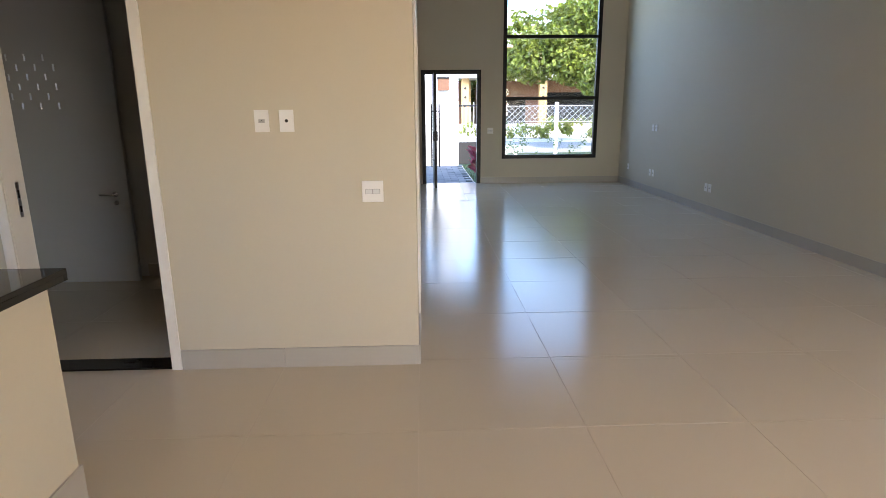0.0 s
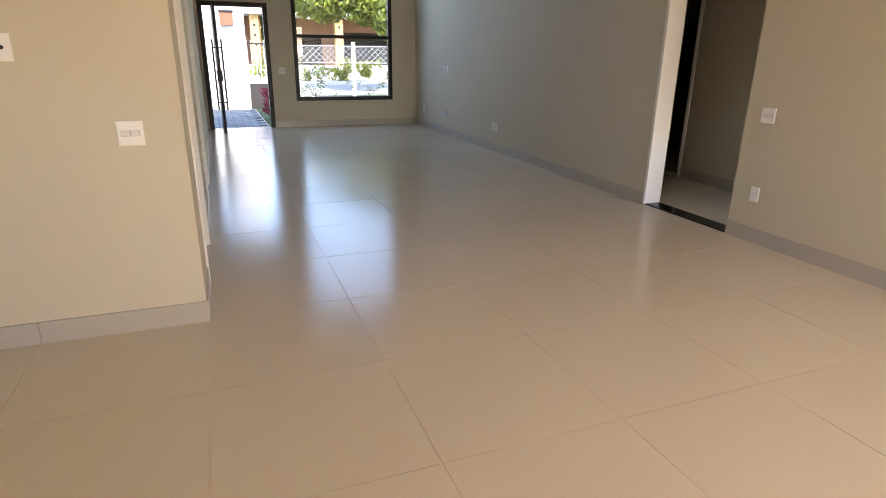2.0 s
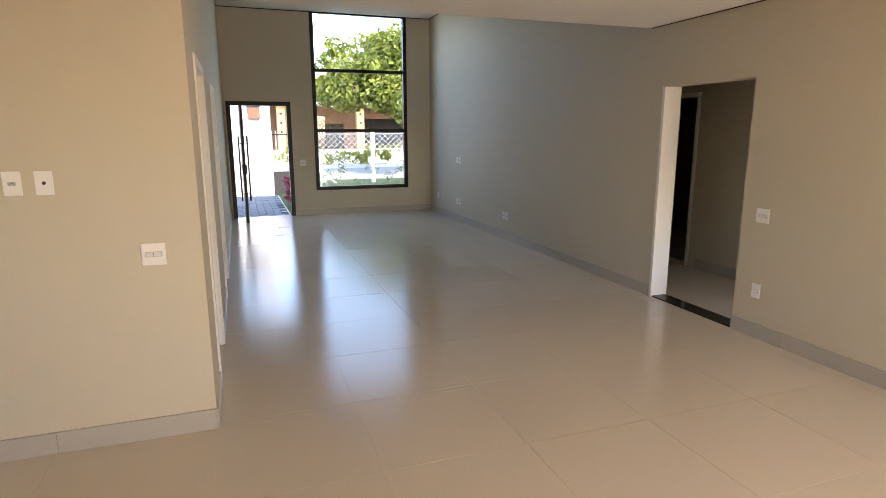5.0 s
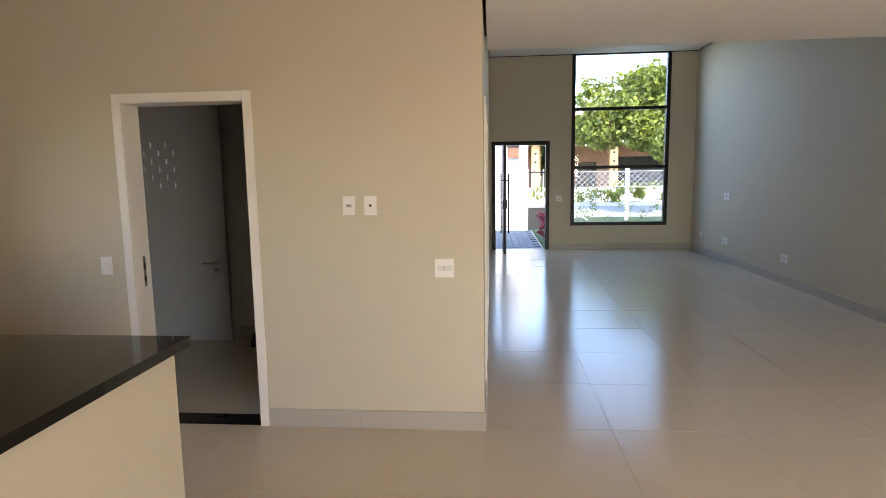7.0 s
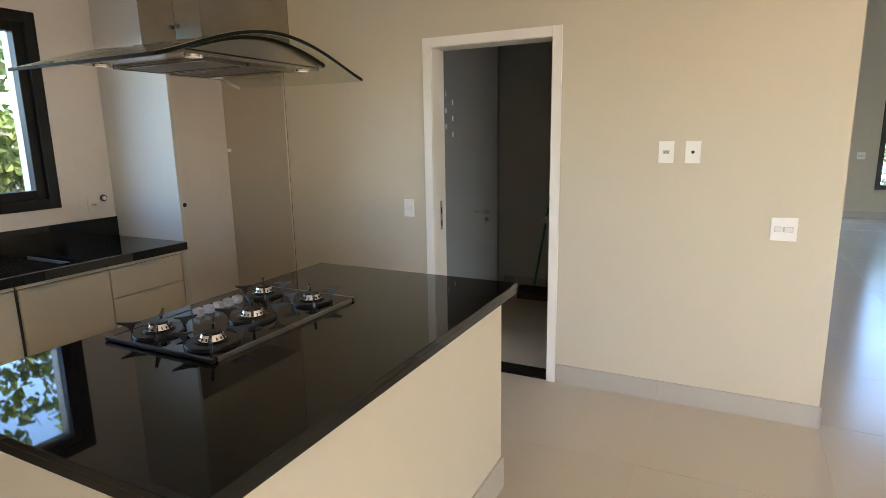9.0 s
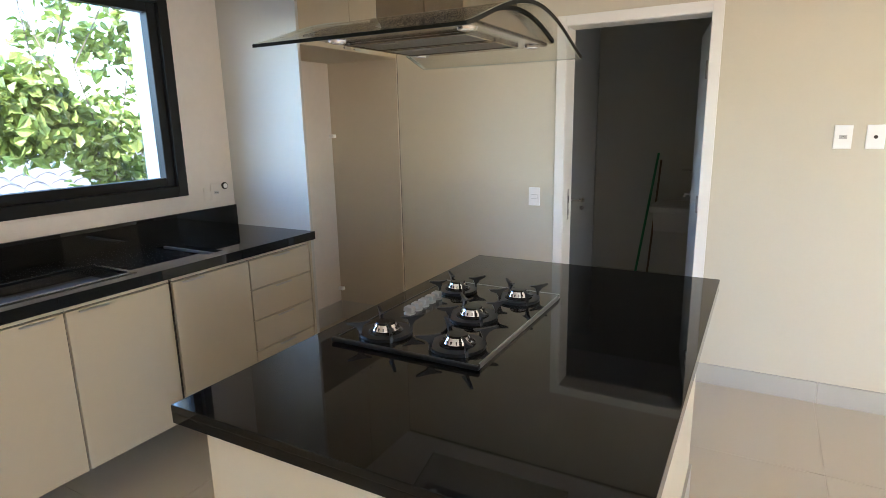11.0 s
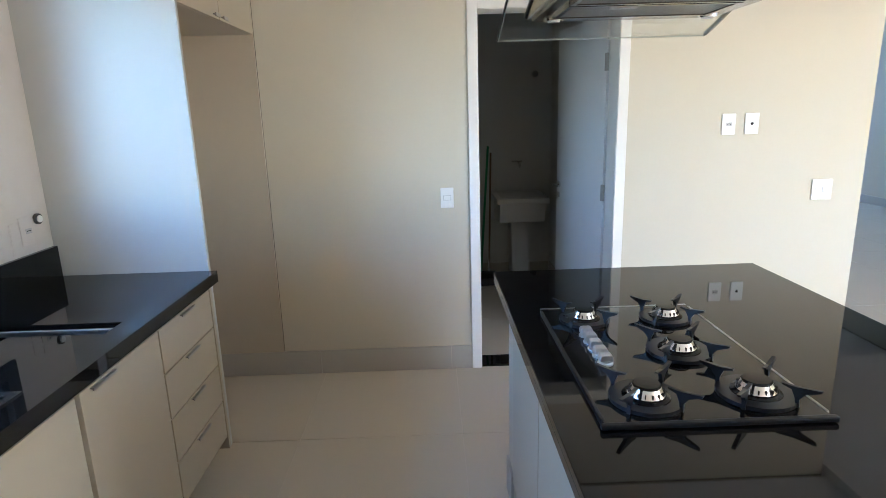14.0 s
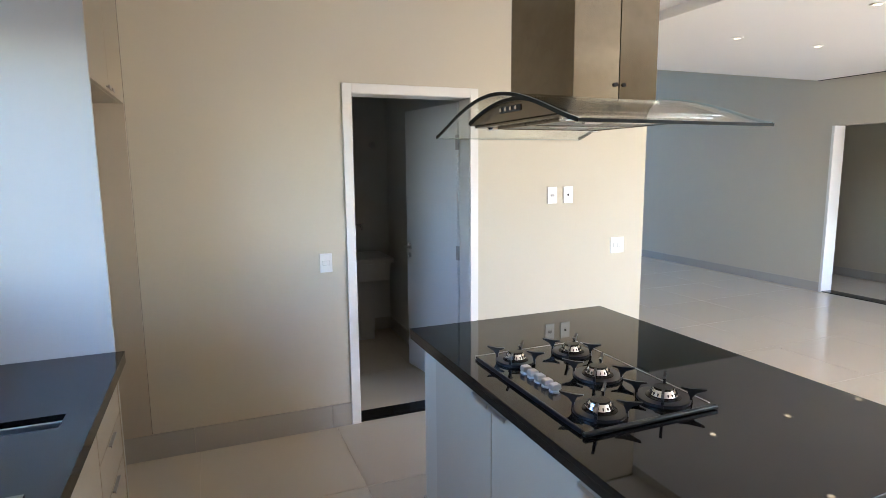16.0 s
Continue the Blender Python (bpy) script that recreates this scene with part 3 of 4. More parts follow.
# ---- kitchen: island ----
island = thing("kitchen_island", (-1.79, -1.98, 0), "plastered kitchen island with cream cabinet doors on one side", "kitchen island")
part("wall", prism(bmesh.new(), [(-2.25, -2.755), (-1.33, -2.755), (-1.33, -1.195), (-2.25, -1.195), (-2.25, -1.335), (-1.47, -1.335), (-1.47, -2.69), (-2.25, -2.69)], "z", 0, 0.90), PAINT, island, "beige plastered island wall")
# carcass coloured near-black for the shade between the island doors
part("carcass", boxes((-2.235, -1.475, -2.685, -1.34, 0.12, 0.885)), GAP_SHADE, island)
# plinth takes the near-black recess colour for the shade under the doors
part("plinth", boxes((-2.19, -1.475, -2.685, -1.34, 0.0, 0.12)), DARK, island, "recessed plinth coloured dark as in shade")
for y0, y1, hs in ((-1.855, -1.34, (-1.85, -1.73)), (-2.55, -1.86, (-1.975, -1.865)), (-2.69, -2.565, None)):
    d = part("door", boxes((-2.255, -2.237, y0 + 0.0015, y1 - 0.0015, 0.125, 0.868), bevel=0.0015), LAMINATE, island, "cream laminate door")
    hh = (hs,) if hs else ()
    if y0 == -2.55:
        hh = (hs, (-2.50, -2.37))
    for a, b in hh:
        bm = boxes((-2.268, -2.255, a, b, 0.852, 0.856), (-2.271, -2.267, a, b, 0.843, 0.858), bevel=0.001)
        part("handle", bm, NICKEL, d, "thin metal edge pull")
# near-black strip paints in the shade of the gap between the doors
part("filler", boxes((-2.25, -2.237, -2.563, -2.552, 0.12, 0.885)), DARK, island)
for c in ((-1.33, -1.319, -2.766, -1.184, 0, 0.15), (-2.261, -1.33, -1.195, -1.184, 0, 0.15), (-2.261, -2.25, -1.335, -1.195, 0, 0.15), (-2.261, -1.33, -2.766, -2.755, 0, 0.15)):
    part("skirting", boxes(c, bevel=0.0015), SKIRT, island, "beige porcelain skirting")
top = thing("island_worktop", (-1.79, -1.98, 0.90), "polished black granite worktop on the island", "worktop")
part("slab", boxes((-2.305, -1.275, -2.80, -1.155, 0.925, 0.945), bevel=0.002), GRANITE, top)
for q in ((-2.3045, -2.285, -2.7795, -1.1755), (-1.295, -1.2755, -2.7795, -1.1755), (-2.3045, -1.2755, -2.7995, -2.78), (-2.3045, -1.2755, -1.175, -1.1555)):
    part("apron", boxes((*q, 0.90, 0.9248), bevel=0.001), GRANITE, top, "mitred granite edge strip")

# cooktop
HX0, HX1, HY0, HY1, HZ = -2.213, -1.758, -2.327, -1.645, 0.945
hob = thing("cooktop", (-1.99, -2.0, HZ), "five-burner black glass gas cooktop set on the granite", "cooktop")
part("glass_top", boxes((HX0, HX1, HY0, HY1, HZ + 0.004, HZ + 0.012), bevel=0.003), HOBGLASS, hob)
part("base", boxes((HX0 + 0.02, HX1 - 0.02, HY0 + 0.02, HY1 - 0.02, HZ, HZ + 0.004)), DARK, hob)
part("edge_strip", boxes((HX1 - 0.003, HX1 + 0.003, HY0 + 0.02, HY1 - 0.02, HZ, HZ + 0.0135), bevel=0.001), NICKEL, hob, "thin metal edge strip")
part("edge_strip", boxes((HX0 - 0.003, HX0 + 0.004, HY0 + 0.02, HY1 - 0.02, HZ, HZ + 0.0135), bevel=0.001), IRON, hob, "black edge strip")
part("edge_bar", boxes((HX0 - 0.008, HX1 + 0.008, HY0 - 0.007, HY0 + 0.007, HZ + 0.003, HZ + 0.014), bevel=0.003), IRON, hob, "black edge bar")
part("edge_strip", boxes((HX0, HX1, HY1 - 0.003, HY1 + 0.003, HZ, HZ + 0.0135), bevel=0.001), NICKEL, hob, "thin metal edge strip")


def burner(at, r):
    x, y = at
    z = HZ + 0.012
    b = part("burner", lathe(bmesh.new(), (x, y, z), [(r * 1.36, 0), (r * 1.36, 0.002), (r * 1.3, 0.004), (r * 1.15, 0.006), (r * 1.08, 0.012), (r * 0.9, 0.015), (r * 0.9, 0.017)], 32), ENAMEL, hob, "black enamelled burner bowl", smooth=False)
    bm = lathe(bmesh.new(), (x, y, z), [(r * 0.84, 0.013), (r * 0.88, 0.016), (r * 0.66, 0.034), (r * 0.6, 0.035)], 32)
    part("flame_ring", bm, CHROME, b, "slotted bright metal flame ring")
    bm = bmesh.new()
    for k in range(16):
        a = 2 * math.pi * k / 16
        c = Matrix.Translation((x, y, z)) @ Matrix.Rotation(a, 4, "Z")
        s = bmesh.new()
        box(s, r * 0.66, r * 0.845, -0.0014, 0.0014, 0.018, 0.027)
        bmesh.ops.transform(s, matrix=c, verts=s.verts)
        me = bpy.data.meshes.new("slot")
        s.to_mesh(me)
        s.free()
        bm.from_mesh(me)
        bpy.data.meshes.remove(me)
    part("slots", bm, DARK, b)
    part("cap", lathe(bmesh.new(), (x, y, z), [(r * 0.62, 0.034), (r * 0.65, 0.036), (r * 0.6, 0.039), (r * 0.25, 0.0395)], 28), ENAMEL, b, "black burner cap")
    tr = part("trivet", lathe(bmesh.new(), (x, y, z), [(r * 1.62, 0.001), (r * 1.68, 0.001), (r * 1.68, 0.010), (r * 1.62, 0.010)], 32), IRON, b, "black cast iron trivet")
    for k in range(4):
        s = prism(bmesh.new(), [(r * 1.60, 0.0), (r * 1.75, 0.0), (r * 1.72, 0.018), (r * 1.95, 0.032), (r * 2.5, 0.043), (r * 2.55, 0.048), (r * 1.6, 0.044), (r * 1.0, 0.046), (r * 1.0, 0.043), (r * 1.4, 0.037), (r * 1.55, 0.020)], "y", -0.004, 0.004)
        bmesh.ops.transform(s, matrix=Matrix.Translation((x, y, z)) @ Matrix.Rotation(radians(45 + 90 * k), 4, "Z"), verts=s.verts)
        part("arm", s, IRON, tr)


for at, r in (((-2.106, -1.757), 0.042), ((-1.868, -1.76), 0.043), ((-1.928, -1.998), 0.047), ((-2.098, -2.232), 0.046), ((-1.862, -2.23), 0.047)):
    burner(at, r)
for k in range(5):
    y = -1.872 - 0.0445 * k
    kb = part("knob", lathe(bmesh.new(), (-2.13, y, HZ + 0.012), [(0.019, 0), (0.019, 0.004), (0.015, 0.006), (0.014, 0.012)], 20), SATIN, hob, "silver control knob")
    bm = prism(bmesh.new(), [(-0.017, 0.009), (0.017, 0.009), (0.0155, 0.022), (0.012, 0.026), (-0.012, 0.026), (-0.0155, 0.022)], "y", -0.0125, 0.0125)
    bmesh.ops.bevel(bm, geom=list(bm.edges), offset=0.0015, segments=1, affect="EDGES")
    bmesh.ops.transform(bm, matrix=Matrix.Translation((-2.13, y, HZ + 0.012)), verts=bm.verts)
    part("grip", bm, SATIN, kb, "square silver grip")

# hood
hood = thing("range_hood", (-1.99, -1.98, 1.75), "island range hood with curved glass canopy and steel duct", "range hood")
GX0, GX1, GY0, GY1, GZ, RISE = -2.335, -1.725, -2.425, -1.575, 1.757, 0.10


def arch(y, z0, rise):
    u = (y - (GY0 + GY1) / 2) / ((GY1 - GY0) / 2)
    return z0 + rise * math.cos(u * math.pi / 2) ** 1.15 if abs(u) < 1 else z0


PALEEDGE = material("pale_glass_edge", (0.50, 0.52, 0.46), 0.2)
ys = [GY0 + (GY1 - GY0) * k / 32 for k in range(33)]
part("canopy", prism(bmesh.new(), [(y, arch(y, GZ, RISE)) for y in ys] + [(y, arch(y, GZ, RISE) + 0.007) for y in reversed(ys)], "x", GX0 + 0.005, GX1 - 0.005), HOODGLASS, hood, "curved clear glass canopy", smooth=False)
for x in (GX0, GX1):
    s = 0.003 if x == GX0 else -0.003
    part("canopy_edge", prism(bmesh.new(), [(y, arch(y, GZ, RISE)) for y in ys] + [(y, arch(y, GZ, RISE) + 0.010) for y in reversed(ys)], "x", min(x, x + s), max(x, x + s)), GLASSEDGE, hood, "dark polished glass edge")
for x in (GX0 + 0.003, GX1 - 0.005):
    part("edge_bevel", prism(bmesh.new(), [(y, arch(y, GZ, RISE) - 0.0005) for y in ys] + [(y, arch(y, GZ, RISE) + 0.0105) for y in reversed(ys)], "x", x, x + 0.002), PALEEDGE, hood, "pale inner bevel of the glass edge")
for y in (GY0, GY1):
    part("canopy_edge", boxes((GX0, GX1, y - 0.004, y, GZ, GZ + 0.008)) if y == GY0 else boxes((GX0, GX1, y, y + 0.002, GZ, GZ + 0.004)), GLASSEDGE if y == GY0 else PALEEDGE, hood, "polished glass edge")
by = [-2.30 + 0.57 * k / 20 for k in range(21)]
part("body", prism(bmesh.new(), [(-2.30, 1.792), (-1.73, 1.792)] + [(y, max(1.796, arch(y, GZ, RISE) - 0.002)) for y in reversed(by)], "x", -2.275, -1.775), STEEL, hood, "arched stainless steel hood body")
for x in (-2.279, -1.775):
    part("seal", prism(bmesh.new(), [(y, max(1.792, arch(y, GZ, RISE) - 0.011)) for y in by] + [(y, max(1.797, arch(y, GZ, RISE) - 0.001)) for y in reversed(by)], "x", x, x + 0.004), GLASSEDGE, hood, "black rubber seal")
part("underside", boxes((-2.262, -1.788, -2.288, -1.742, 1.784, 1.792), bevel=0.002), STEEL, hood, "steel underside panel")
MESHMAT = material("filter_mesh", (0.30, 0.29, 0.27), 0.45, 0.9, grain=0.7, scale=500, bump=0.8, bump_scale=500)
for y0, y1 in ((-2.19, -2.02), (-2.01, -1.84)):
    fl = part("filter", boxes((-2.222, -1.85, y0, y1, 1.779, 1.784), bevel=0.002), MESHMAT, hood, "grey metal grease filter")
    part("filter_frame", boxes((-2.227, -2.217, y0, y1, 1.776, 1.784), (-1.855, -1.845, y0, y1, 1.776, 1.784), (-2.217, -1.855, y0, y0 + 0.01, 1.776, 1.784), (-2.217, -1.855, y1 - 0.01, y1, 1.776, 1.784)), STEEL, fl)
    part("latch", boxes((-2.13, -2.07, y0 + 0.02, y0 + 0.035, 1.774, 1.779), bevel=0.001), NICKEL, fl)
for x in (-2.215, -1.82):
    for y in (-2.235, -1.79):
        lp = part("lamp", lathe(bmesh.new(), (x, y, 1.778), [(0.017, 0.0), (0.024, 0.0), (0.026, 0.006), (0.017, 0.0065)], 20), CHROME, hood, "round halogen lamp")
        part("lens", lathe(bmesh.new(), (x, y, 1.776), [(0.016, 0.0), (0.016, 0.004)], 16), LENS, lp)
part("control_strip", boxes((-2.279, -2.275, -2.07, -1.95, 1.815, 1.833), bevel=0.001), DARK, hood, "dark control strip")
for k in range(4):
    part("button", cyl(bmesh.new(), (-2.281, -2.055 + 0.03 * k, 1.824), 0.006, 0.006, "x", 12), CHROME, hood)
part("duct", boxes((-2.15, -1.995, -2.14, -1.785, 1.84, KLOW), bevel=0.002), DUCT, hood, "stained stainless steel duct")
part("duct", prism(bmesh.new(), [(-1.993, -2.141), (-1.872, -2.154), (-1.872, -1.785), (-1.993, -1.785)], "z", 1.84, KLOW), DUCT, hood, "stained stainless steel duct")
part("duct_collar", boxes((-2.156, -1.866, -2.163, -1.779, 1.815, 1.845), bevel=0.002), STEEL, hood)
for x in (-2.008, -1.98):
    part("screw", cyl(bmesh.new(), (x, -2.143, 1.887), 0.006, 0.006, "y", 10), DARK, hood)

# ---- kitchen: counter run ----
FX = -3.48
counter = thing("counter_worktop", (-3.78, -2.5, 0.90), "polished black granite worktop with a sink cut-out", "worktop")
SX0, SX1, SY0, SY1 = -3.86, -3.53, -2.62, -2.08
CY0, CY1 = -4.6, -1.003
GX = -3.445
part("slab", slab_mesh(WEST, GX, CY0, CY1, 0.90, 0.947, [(SX0, SX1, SY0, SY1), (-3.92, -3.53, -1.70, -1.60)]), GRANITE, counter)
part("channel", boxes((-3.92, -3.53, -1.70, -1.60, 0.90, 0.925)), GRANITE, counter, "recessed granite drain channel")
part("channel_bar", boxes((-3.92, -3.53, -1.656, -1.646, 0.926, 0.946), bevel=0.002), NICKEL, counter, "metal channel bar")
part("upstand", boxes((WEST, WEST + 0.02, CY0, CY1, 0.947, 1.075), bevel=0.002), GRANITE, counter, "black granite upstand")
sink = thing("kitchen_sink", (-3.695, -2.35, 0.75), "stainless steel undermount sink basin", "sink")
bm = boxes((SX0, SX0 + 0.004, SY0, SY1, 0.73, 0.935), (SX1 - 0.004, SX1, SY0, SY1, 0.73, 0.935), (SX0, SX1, SY0, SY0 + 0.004, 0.73, 0.935), (SX0, SX1, SY1 - 0.004, SY1, 0.73, 0.935), (SX0, SX1, SY0, SY1, 0.726, 0.732))
part("basin", bm, STEEL, sink)
part("rim", boxes((SX0 - 0.01, SX0 + 0.012, SY0 - 0.01, SY1 + 0.01, 0.9472, 0.951), (SX1 - 0.012, SX1 + 0.01, SY0 - 0.01, SY1 + 0.01, 0.9472, 0.951), (SX0, SX1, SY0 - 0.01, SY0 + 0.012, 0.9474, 0.9512), (SX0, SX1, SY1 - 0.012, SY1 + 0.01, 0.9474, 0.9512)), STEEL, sink, "steel rim")
part("drain", lathe(bmesh.new(), (-3.695, -2.35, 0.732), [(0.045, 0), (0.045, 0.003), (0.03, 0.003)], 20), CHROME, sink)



def base_unit(name, y0, y1, fronts, label):
    u = thing(name, (FX, (y0 + y1) / 2, 0.19), label, "kitchen cabinet", group="kitchen base cabinets")
    # body coloured near-black: the shade in the gaps round the fronts
    part("body", boxes((WEST + 0.02, FX - 0.02, y0 + 0.001, y1 - 0.001, 0.19, 0.895)), GAP_SHADE, u)
    part("top_rail", boxes((FX - 0.02, FX - 0.004, y0 + 0.001, y1 - 0.001, 0.876, 0.898)), LAMINATE, u)
    for a, b, nm in fronts:
        d = part(nm, boxes((FX - 0.018, FX, y0 + 0.004, y1 - 0.004, a + 0.0025, b - 0.0025), bevel=0.0015), LAMINATE, u, "cream laminate " + nm.replace("_", " "))
        c = (y0 + y1) / 2 if nm == "drawer_front" else (y1 - 0.10 if y0 == -2.87 else y0 + 0.11)
        part("handle", boxes((FX, FX + 0.010, c - 0.06, c + 0.06, b - 0.012, b - 0.009), (FX + 0.008, FX + 0.011, c - 0.06, c + 0.06, b - 0.017, b - 0.008), bevel=0.001), NICKEL, d, "thin metal edge pull")
    return u


base_unit("drawer_unit", -1.486, -1.025, [(0.19, 0.363, "drawer_front"), (0.363, 0.535, "drawer_front"), (0.535, 0.707, "drawer_front"), (0.707, 0.873, "drawer_front")], "cream four-drawer base cabinet under the worktop")
for a, b in ((-1.94, -1.487), (-2.408, -1.953), (-2.87, -2.41), (-3.33, -2.872), (-3.79, -3.332), (-4.25, -3.792)):
    base_unit("base_cabinet", a, b, [(0.19, 0.873, "door")], "cream laminate base cabinet under the worktop")
# no real filler: a dark strip stands in for shade between two units
tagged(part("filler_strip", boxes((FX - 0.05, FX - 0.02, -1.952, -1.941, 0.19, 0.895)), DARK), "dark strip painting in the shaded gap between base cabinets", "cabinet filler").name = "cabinet_filler"
tagged(part("end_panel", boxes((WEST + 0.02, FX + 0.002, -1.0235, -1.005, 0.13, 0.898), bevel=0.001), LAMINATE), "cream laminate end panel beside the drawers", "cabinet panel").name = "cabinet_end_panel"
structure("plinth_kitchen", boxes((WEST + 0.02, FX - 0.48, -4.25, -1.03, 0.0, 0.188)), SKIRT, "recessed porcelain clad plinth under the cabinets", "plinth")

# fridge housing
tall = thing("fridge_housing", (-3.79, -0.5, 0), "tall cream fridge housing with an empty niche and top cupboard", "cabinet")
part("side_panel", boxes((WEST + 0.001, FX, -1.0, -0.980, 0.13, KLOW - 0.004), bevel=0.001), material("pale_laminate", (0.50, 0.485, 0.45), 0.38, grain=0.02, stain=0.03), tall, "pale laminate side panel")
part("wall_panel", boxes((WEST + 0.001, FX, -0.020, -0.004, 0.155, 2.0), bevel=0.001), CARCASS, tall, "cream panel against the wall")
part("back_panel", boxes((WEST + 0.001, WEST + 0.012, -0.979, -0.0205, 0.16, 2.0)), BACKBOARD, tall, "pale rough back panel")
part("top_box", boxes((WEST + 0.001, FX - 0.019, -0.979, -0.002, 2.0, KLOW - 0.004)), CARCASS, tall)
for y0, y1, h in ((-0.979, -0.521, (-0.60, -0.545)), (-0.519, -0.022, (-0.495, -0.44))):
    d = part("door", boxes((FX - 0.018, FX, y0 + 0.001, y1 - 0.001, 2.0, KLOW - 0.006), bevel=0.0015), LAMINATE, tall, "cream laminate cupboard door")
    part("handle", boxes((FX, FX + 0.014, *h, 2.012, 2.018), (FX + 0.010, FX + 0.015, *h, 2.006, 2.022), bevel=0.001), NICKEL, d, "thin metal edge pull")
part("filler_strip", boxes((FX - 0.02, FX, -0.021, -0.004, 2.0, KLOW - 0.004)), LAMINATE, tall)
# near-black strip fills the joint to draw its shadow line
part("shadow_gap", boxes((FX - 0.02, FX + 0.001, -0.0035, -0.0005, 0.155, KLOW - 0.004)), DARK, tall, "dark strip painting in the shaded joint at the wall")
for z in (1.468, 0.262):
    part("clip", boxes((WEST + 0.012, WEST + 0.055, -0.052, -0.0205, z - 0.013, z + 0.013), bevel=0.002), PLATE, tall, "small white fixing clip")
part("pipe_hole", cyl(bmesh.new(), (WEST + 0.012, -0.47, 1.085), 0.016, 0.006, "x", 16), DARK, tall, "dark water pipe hole")
structure("skirting_niche", boxes((WEST, WEST + 0.012, -0.98, -0.012, 0, 0.15)), SKIRT, "beige porcelain skirting in the niche", "baseboard")

# ---- laundry ----
tank = thing("laundry_tank", (-1.77, 1.85, 0), "white synthetic marble laundry tank on a pedestal", "laundry sink")
bm = prism(bmesh.new(), [(1.62, 0.60), (2.05, 0.56), (2.06, 0.79), (1.56, 0.79)], "x", -1.955, -1.56)
part("bowl", bm, CERAMIC, tank)
part("rim", boxes((-1.985, -1.53, 1.54, 2.06, 0.77, 0.82), bevel=0.012), CERAMIC, tank)
part("inside", boxes((-1.94, -1.575, 1.60, 2.02, 0.8205, 0.8225)), GREY, tank)
part("pedestal", prism(bmesh.new(), [(-1.82, 0), (-1.68, 0), (-1.665, 0.6), (-1.835, 0.6)], "y", 1.76, 2.02), CERAMIC, tank)
lt = thing("laundry_tap", (-1.73, 2.06, 1.08), "small chrome wall tap above the tank", "tap")
part("spout", tube(bmesh.new(), [(-1.73, 2.07, 1.08), (-1.73, 1.96, 1.08), (-1.73, 1.94, 1.05)], 0.010), CHROME, lt)
part("valve", tube(bmesh.new(), [(-1.80, 1.99, 1.10), (-1.70, 1.99, 1.10)], 0.007), CHROME, lt)
valve = thing("shower_valve", (-1.5, 2.06, 1.87), "round chrome stop valve on the laundry wall", "valve")
part("knob", cyl(bmesh.new(), (-1.58, 2.045, 1.87), 0.028, 0.05, "y"), CHROME, valve)
broom = thing("broom", (-2.1, 1.75, 0), "green-handled broom leaning on the laundry wall", "broom")
part("handle", tube(bmesh.new(), [(-2.115, 1.74, 0.12), (-2.01, 2.05, 1.24)], 0.011), GREEN, broom)
part("head", boxes((-2.26, -1.98, 1.70, 1.76, 0.06, 0.13), bevel=0.01), DARK, broom)
part("bristles", boxes((-2.27, -1.97, 1.69, 1.77, 0.004, 0.07), bevel=0.008), BRISTLE, broom)
rod = thing("mop", (-2.02, 1.9, 0), "thin pale mop stick leaning beside the tank", "mop")
part("stick", tube(bmesh.new(), [(-2.03, 1.86, 0.05), (-1.985, 2.055, 1.18)], 0.009), BARK, rod)
part("head", boxes((-2.09, -1.98, 1.82, 1.88, 0.004, 0.06), bevel=0.01), BRISTLE, rod)

# ---- outside, front ----
structure("ground", boxes((-150, 150, -150, 150, -0.35, -0.16)), LAWN, "wide ground of lawn around the house", "ground")
structure("floor_slab", boxes((WEST - 0.35, 8.35, SOUTH - 0.2, 9.0, -0.155, -0.012)), GROUT, "concrete slab under the floor tiles", "floor")
structure("terrace", boxes((-6, 9, -16, SOUTH - 0.2, -0.155, -0.02)), CONCRETE, "pale sunlit terrace behind the house", "terrace")
# never in view: added to hold back sky light and trim the sun patch
structure("terrace_roof", boxes((-3.0, EAST + 0.175, -7.5, SOUTH - 0.2, 2.75, 2.9)), CEIL, "unseen flat roof added to limit light at the terrace opening", "roof")
structure("road", boxes((-60, 60, 19.5, 26.5, -0.158, -0.13)), ASPHALT, "pale sunlit street of packed gravel", "road")
structure("pavement", boxes((-60, 60, 26.5, 29.4, -0.158, -0.05), bevel=0.0), CONCRETE, "pale concrete pavement with a kerb", "pavement")

pathway = structure("path", boxes((-0.1, 1.24, 9.0, 14.0, -0.158, -0.12)), GROUT, "mortar bed of the entrance path", "path")
random.seed(4)
paver_mesh = mesh_of(boxes((-0.158, 0.158, -0.118, 0.118, -0.02, 0.02), bevel=0.006), "paver", PAVER)
for r in range(19):
    for c in range(5):
        x = -0.1 + 0.16 + 0.33 * c - (0.165 if r % 2 else 0)
        if x > 1.15 or x < -0.05:
            continue
        ob = new("paver", paver_mesh)
        ob.parent = pathway
        ob.matrix_basis = pose(x, 9.16 + 0.25 * r, -0.105 + random.uniform(-0.003, 0.003), 0, 0, random.uniform(-0.6, 0.6))

pier = thing("gate_pillar", (0.83, 14.55, -0.16), "white painted masonry gate pillar", "pillar")
part("shaft", boxes((0.53, 1.15, 14.3, 14.8, -0.16, 3.4), bevel=0.01), WHITEWALL, pier)
sidewall = structure("garden_wall", boxes((-6, 0.53, 14.5, 14.7, -0.16, 2.6), (-0.6, -0.4, 9.0, 14.5, -0.16, 2.9)), WHITEWALL, "white painted garden wall", "wall")
box_sign = thing("meter_box", (0.7, 14.3, 2.06), "brown wooden box on the white pillar", "box")
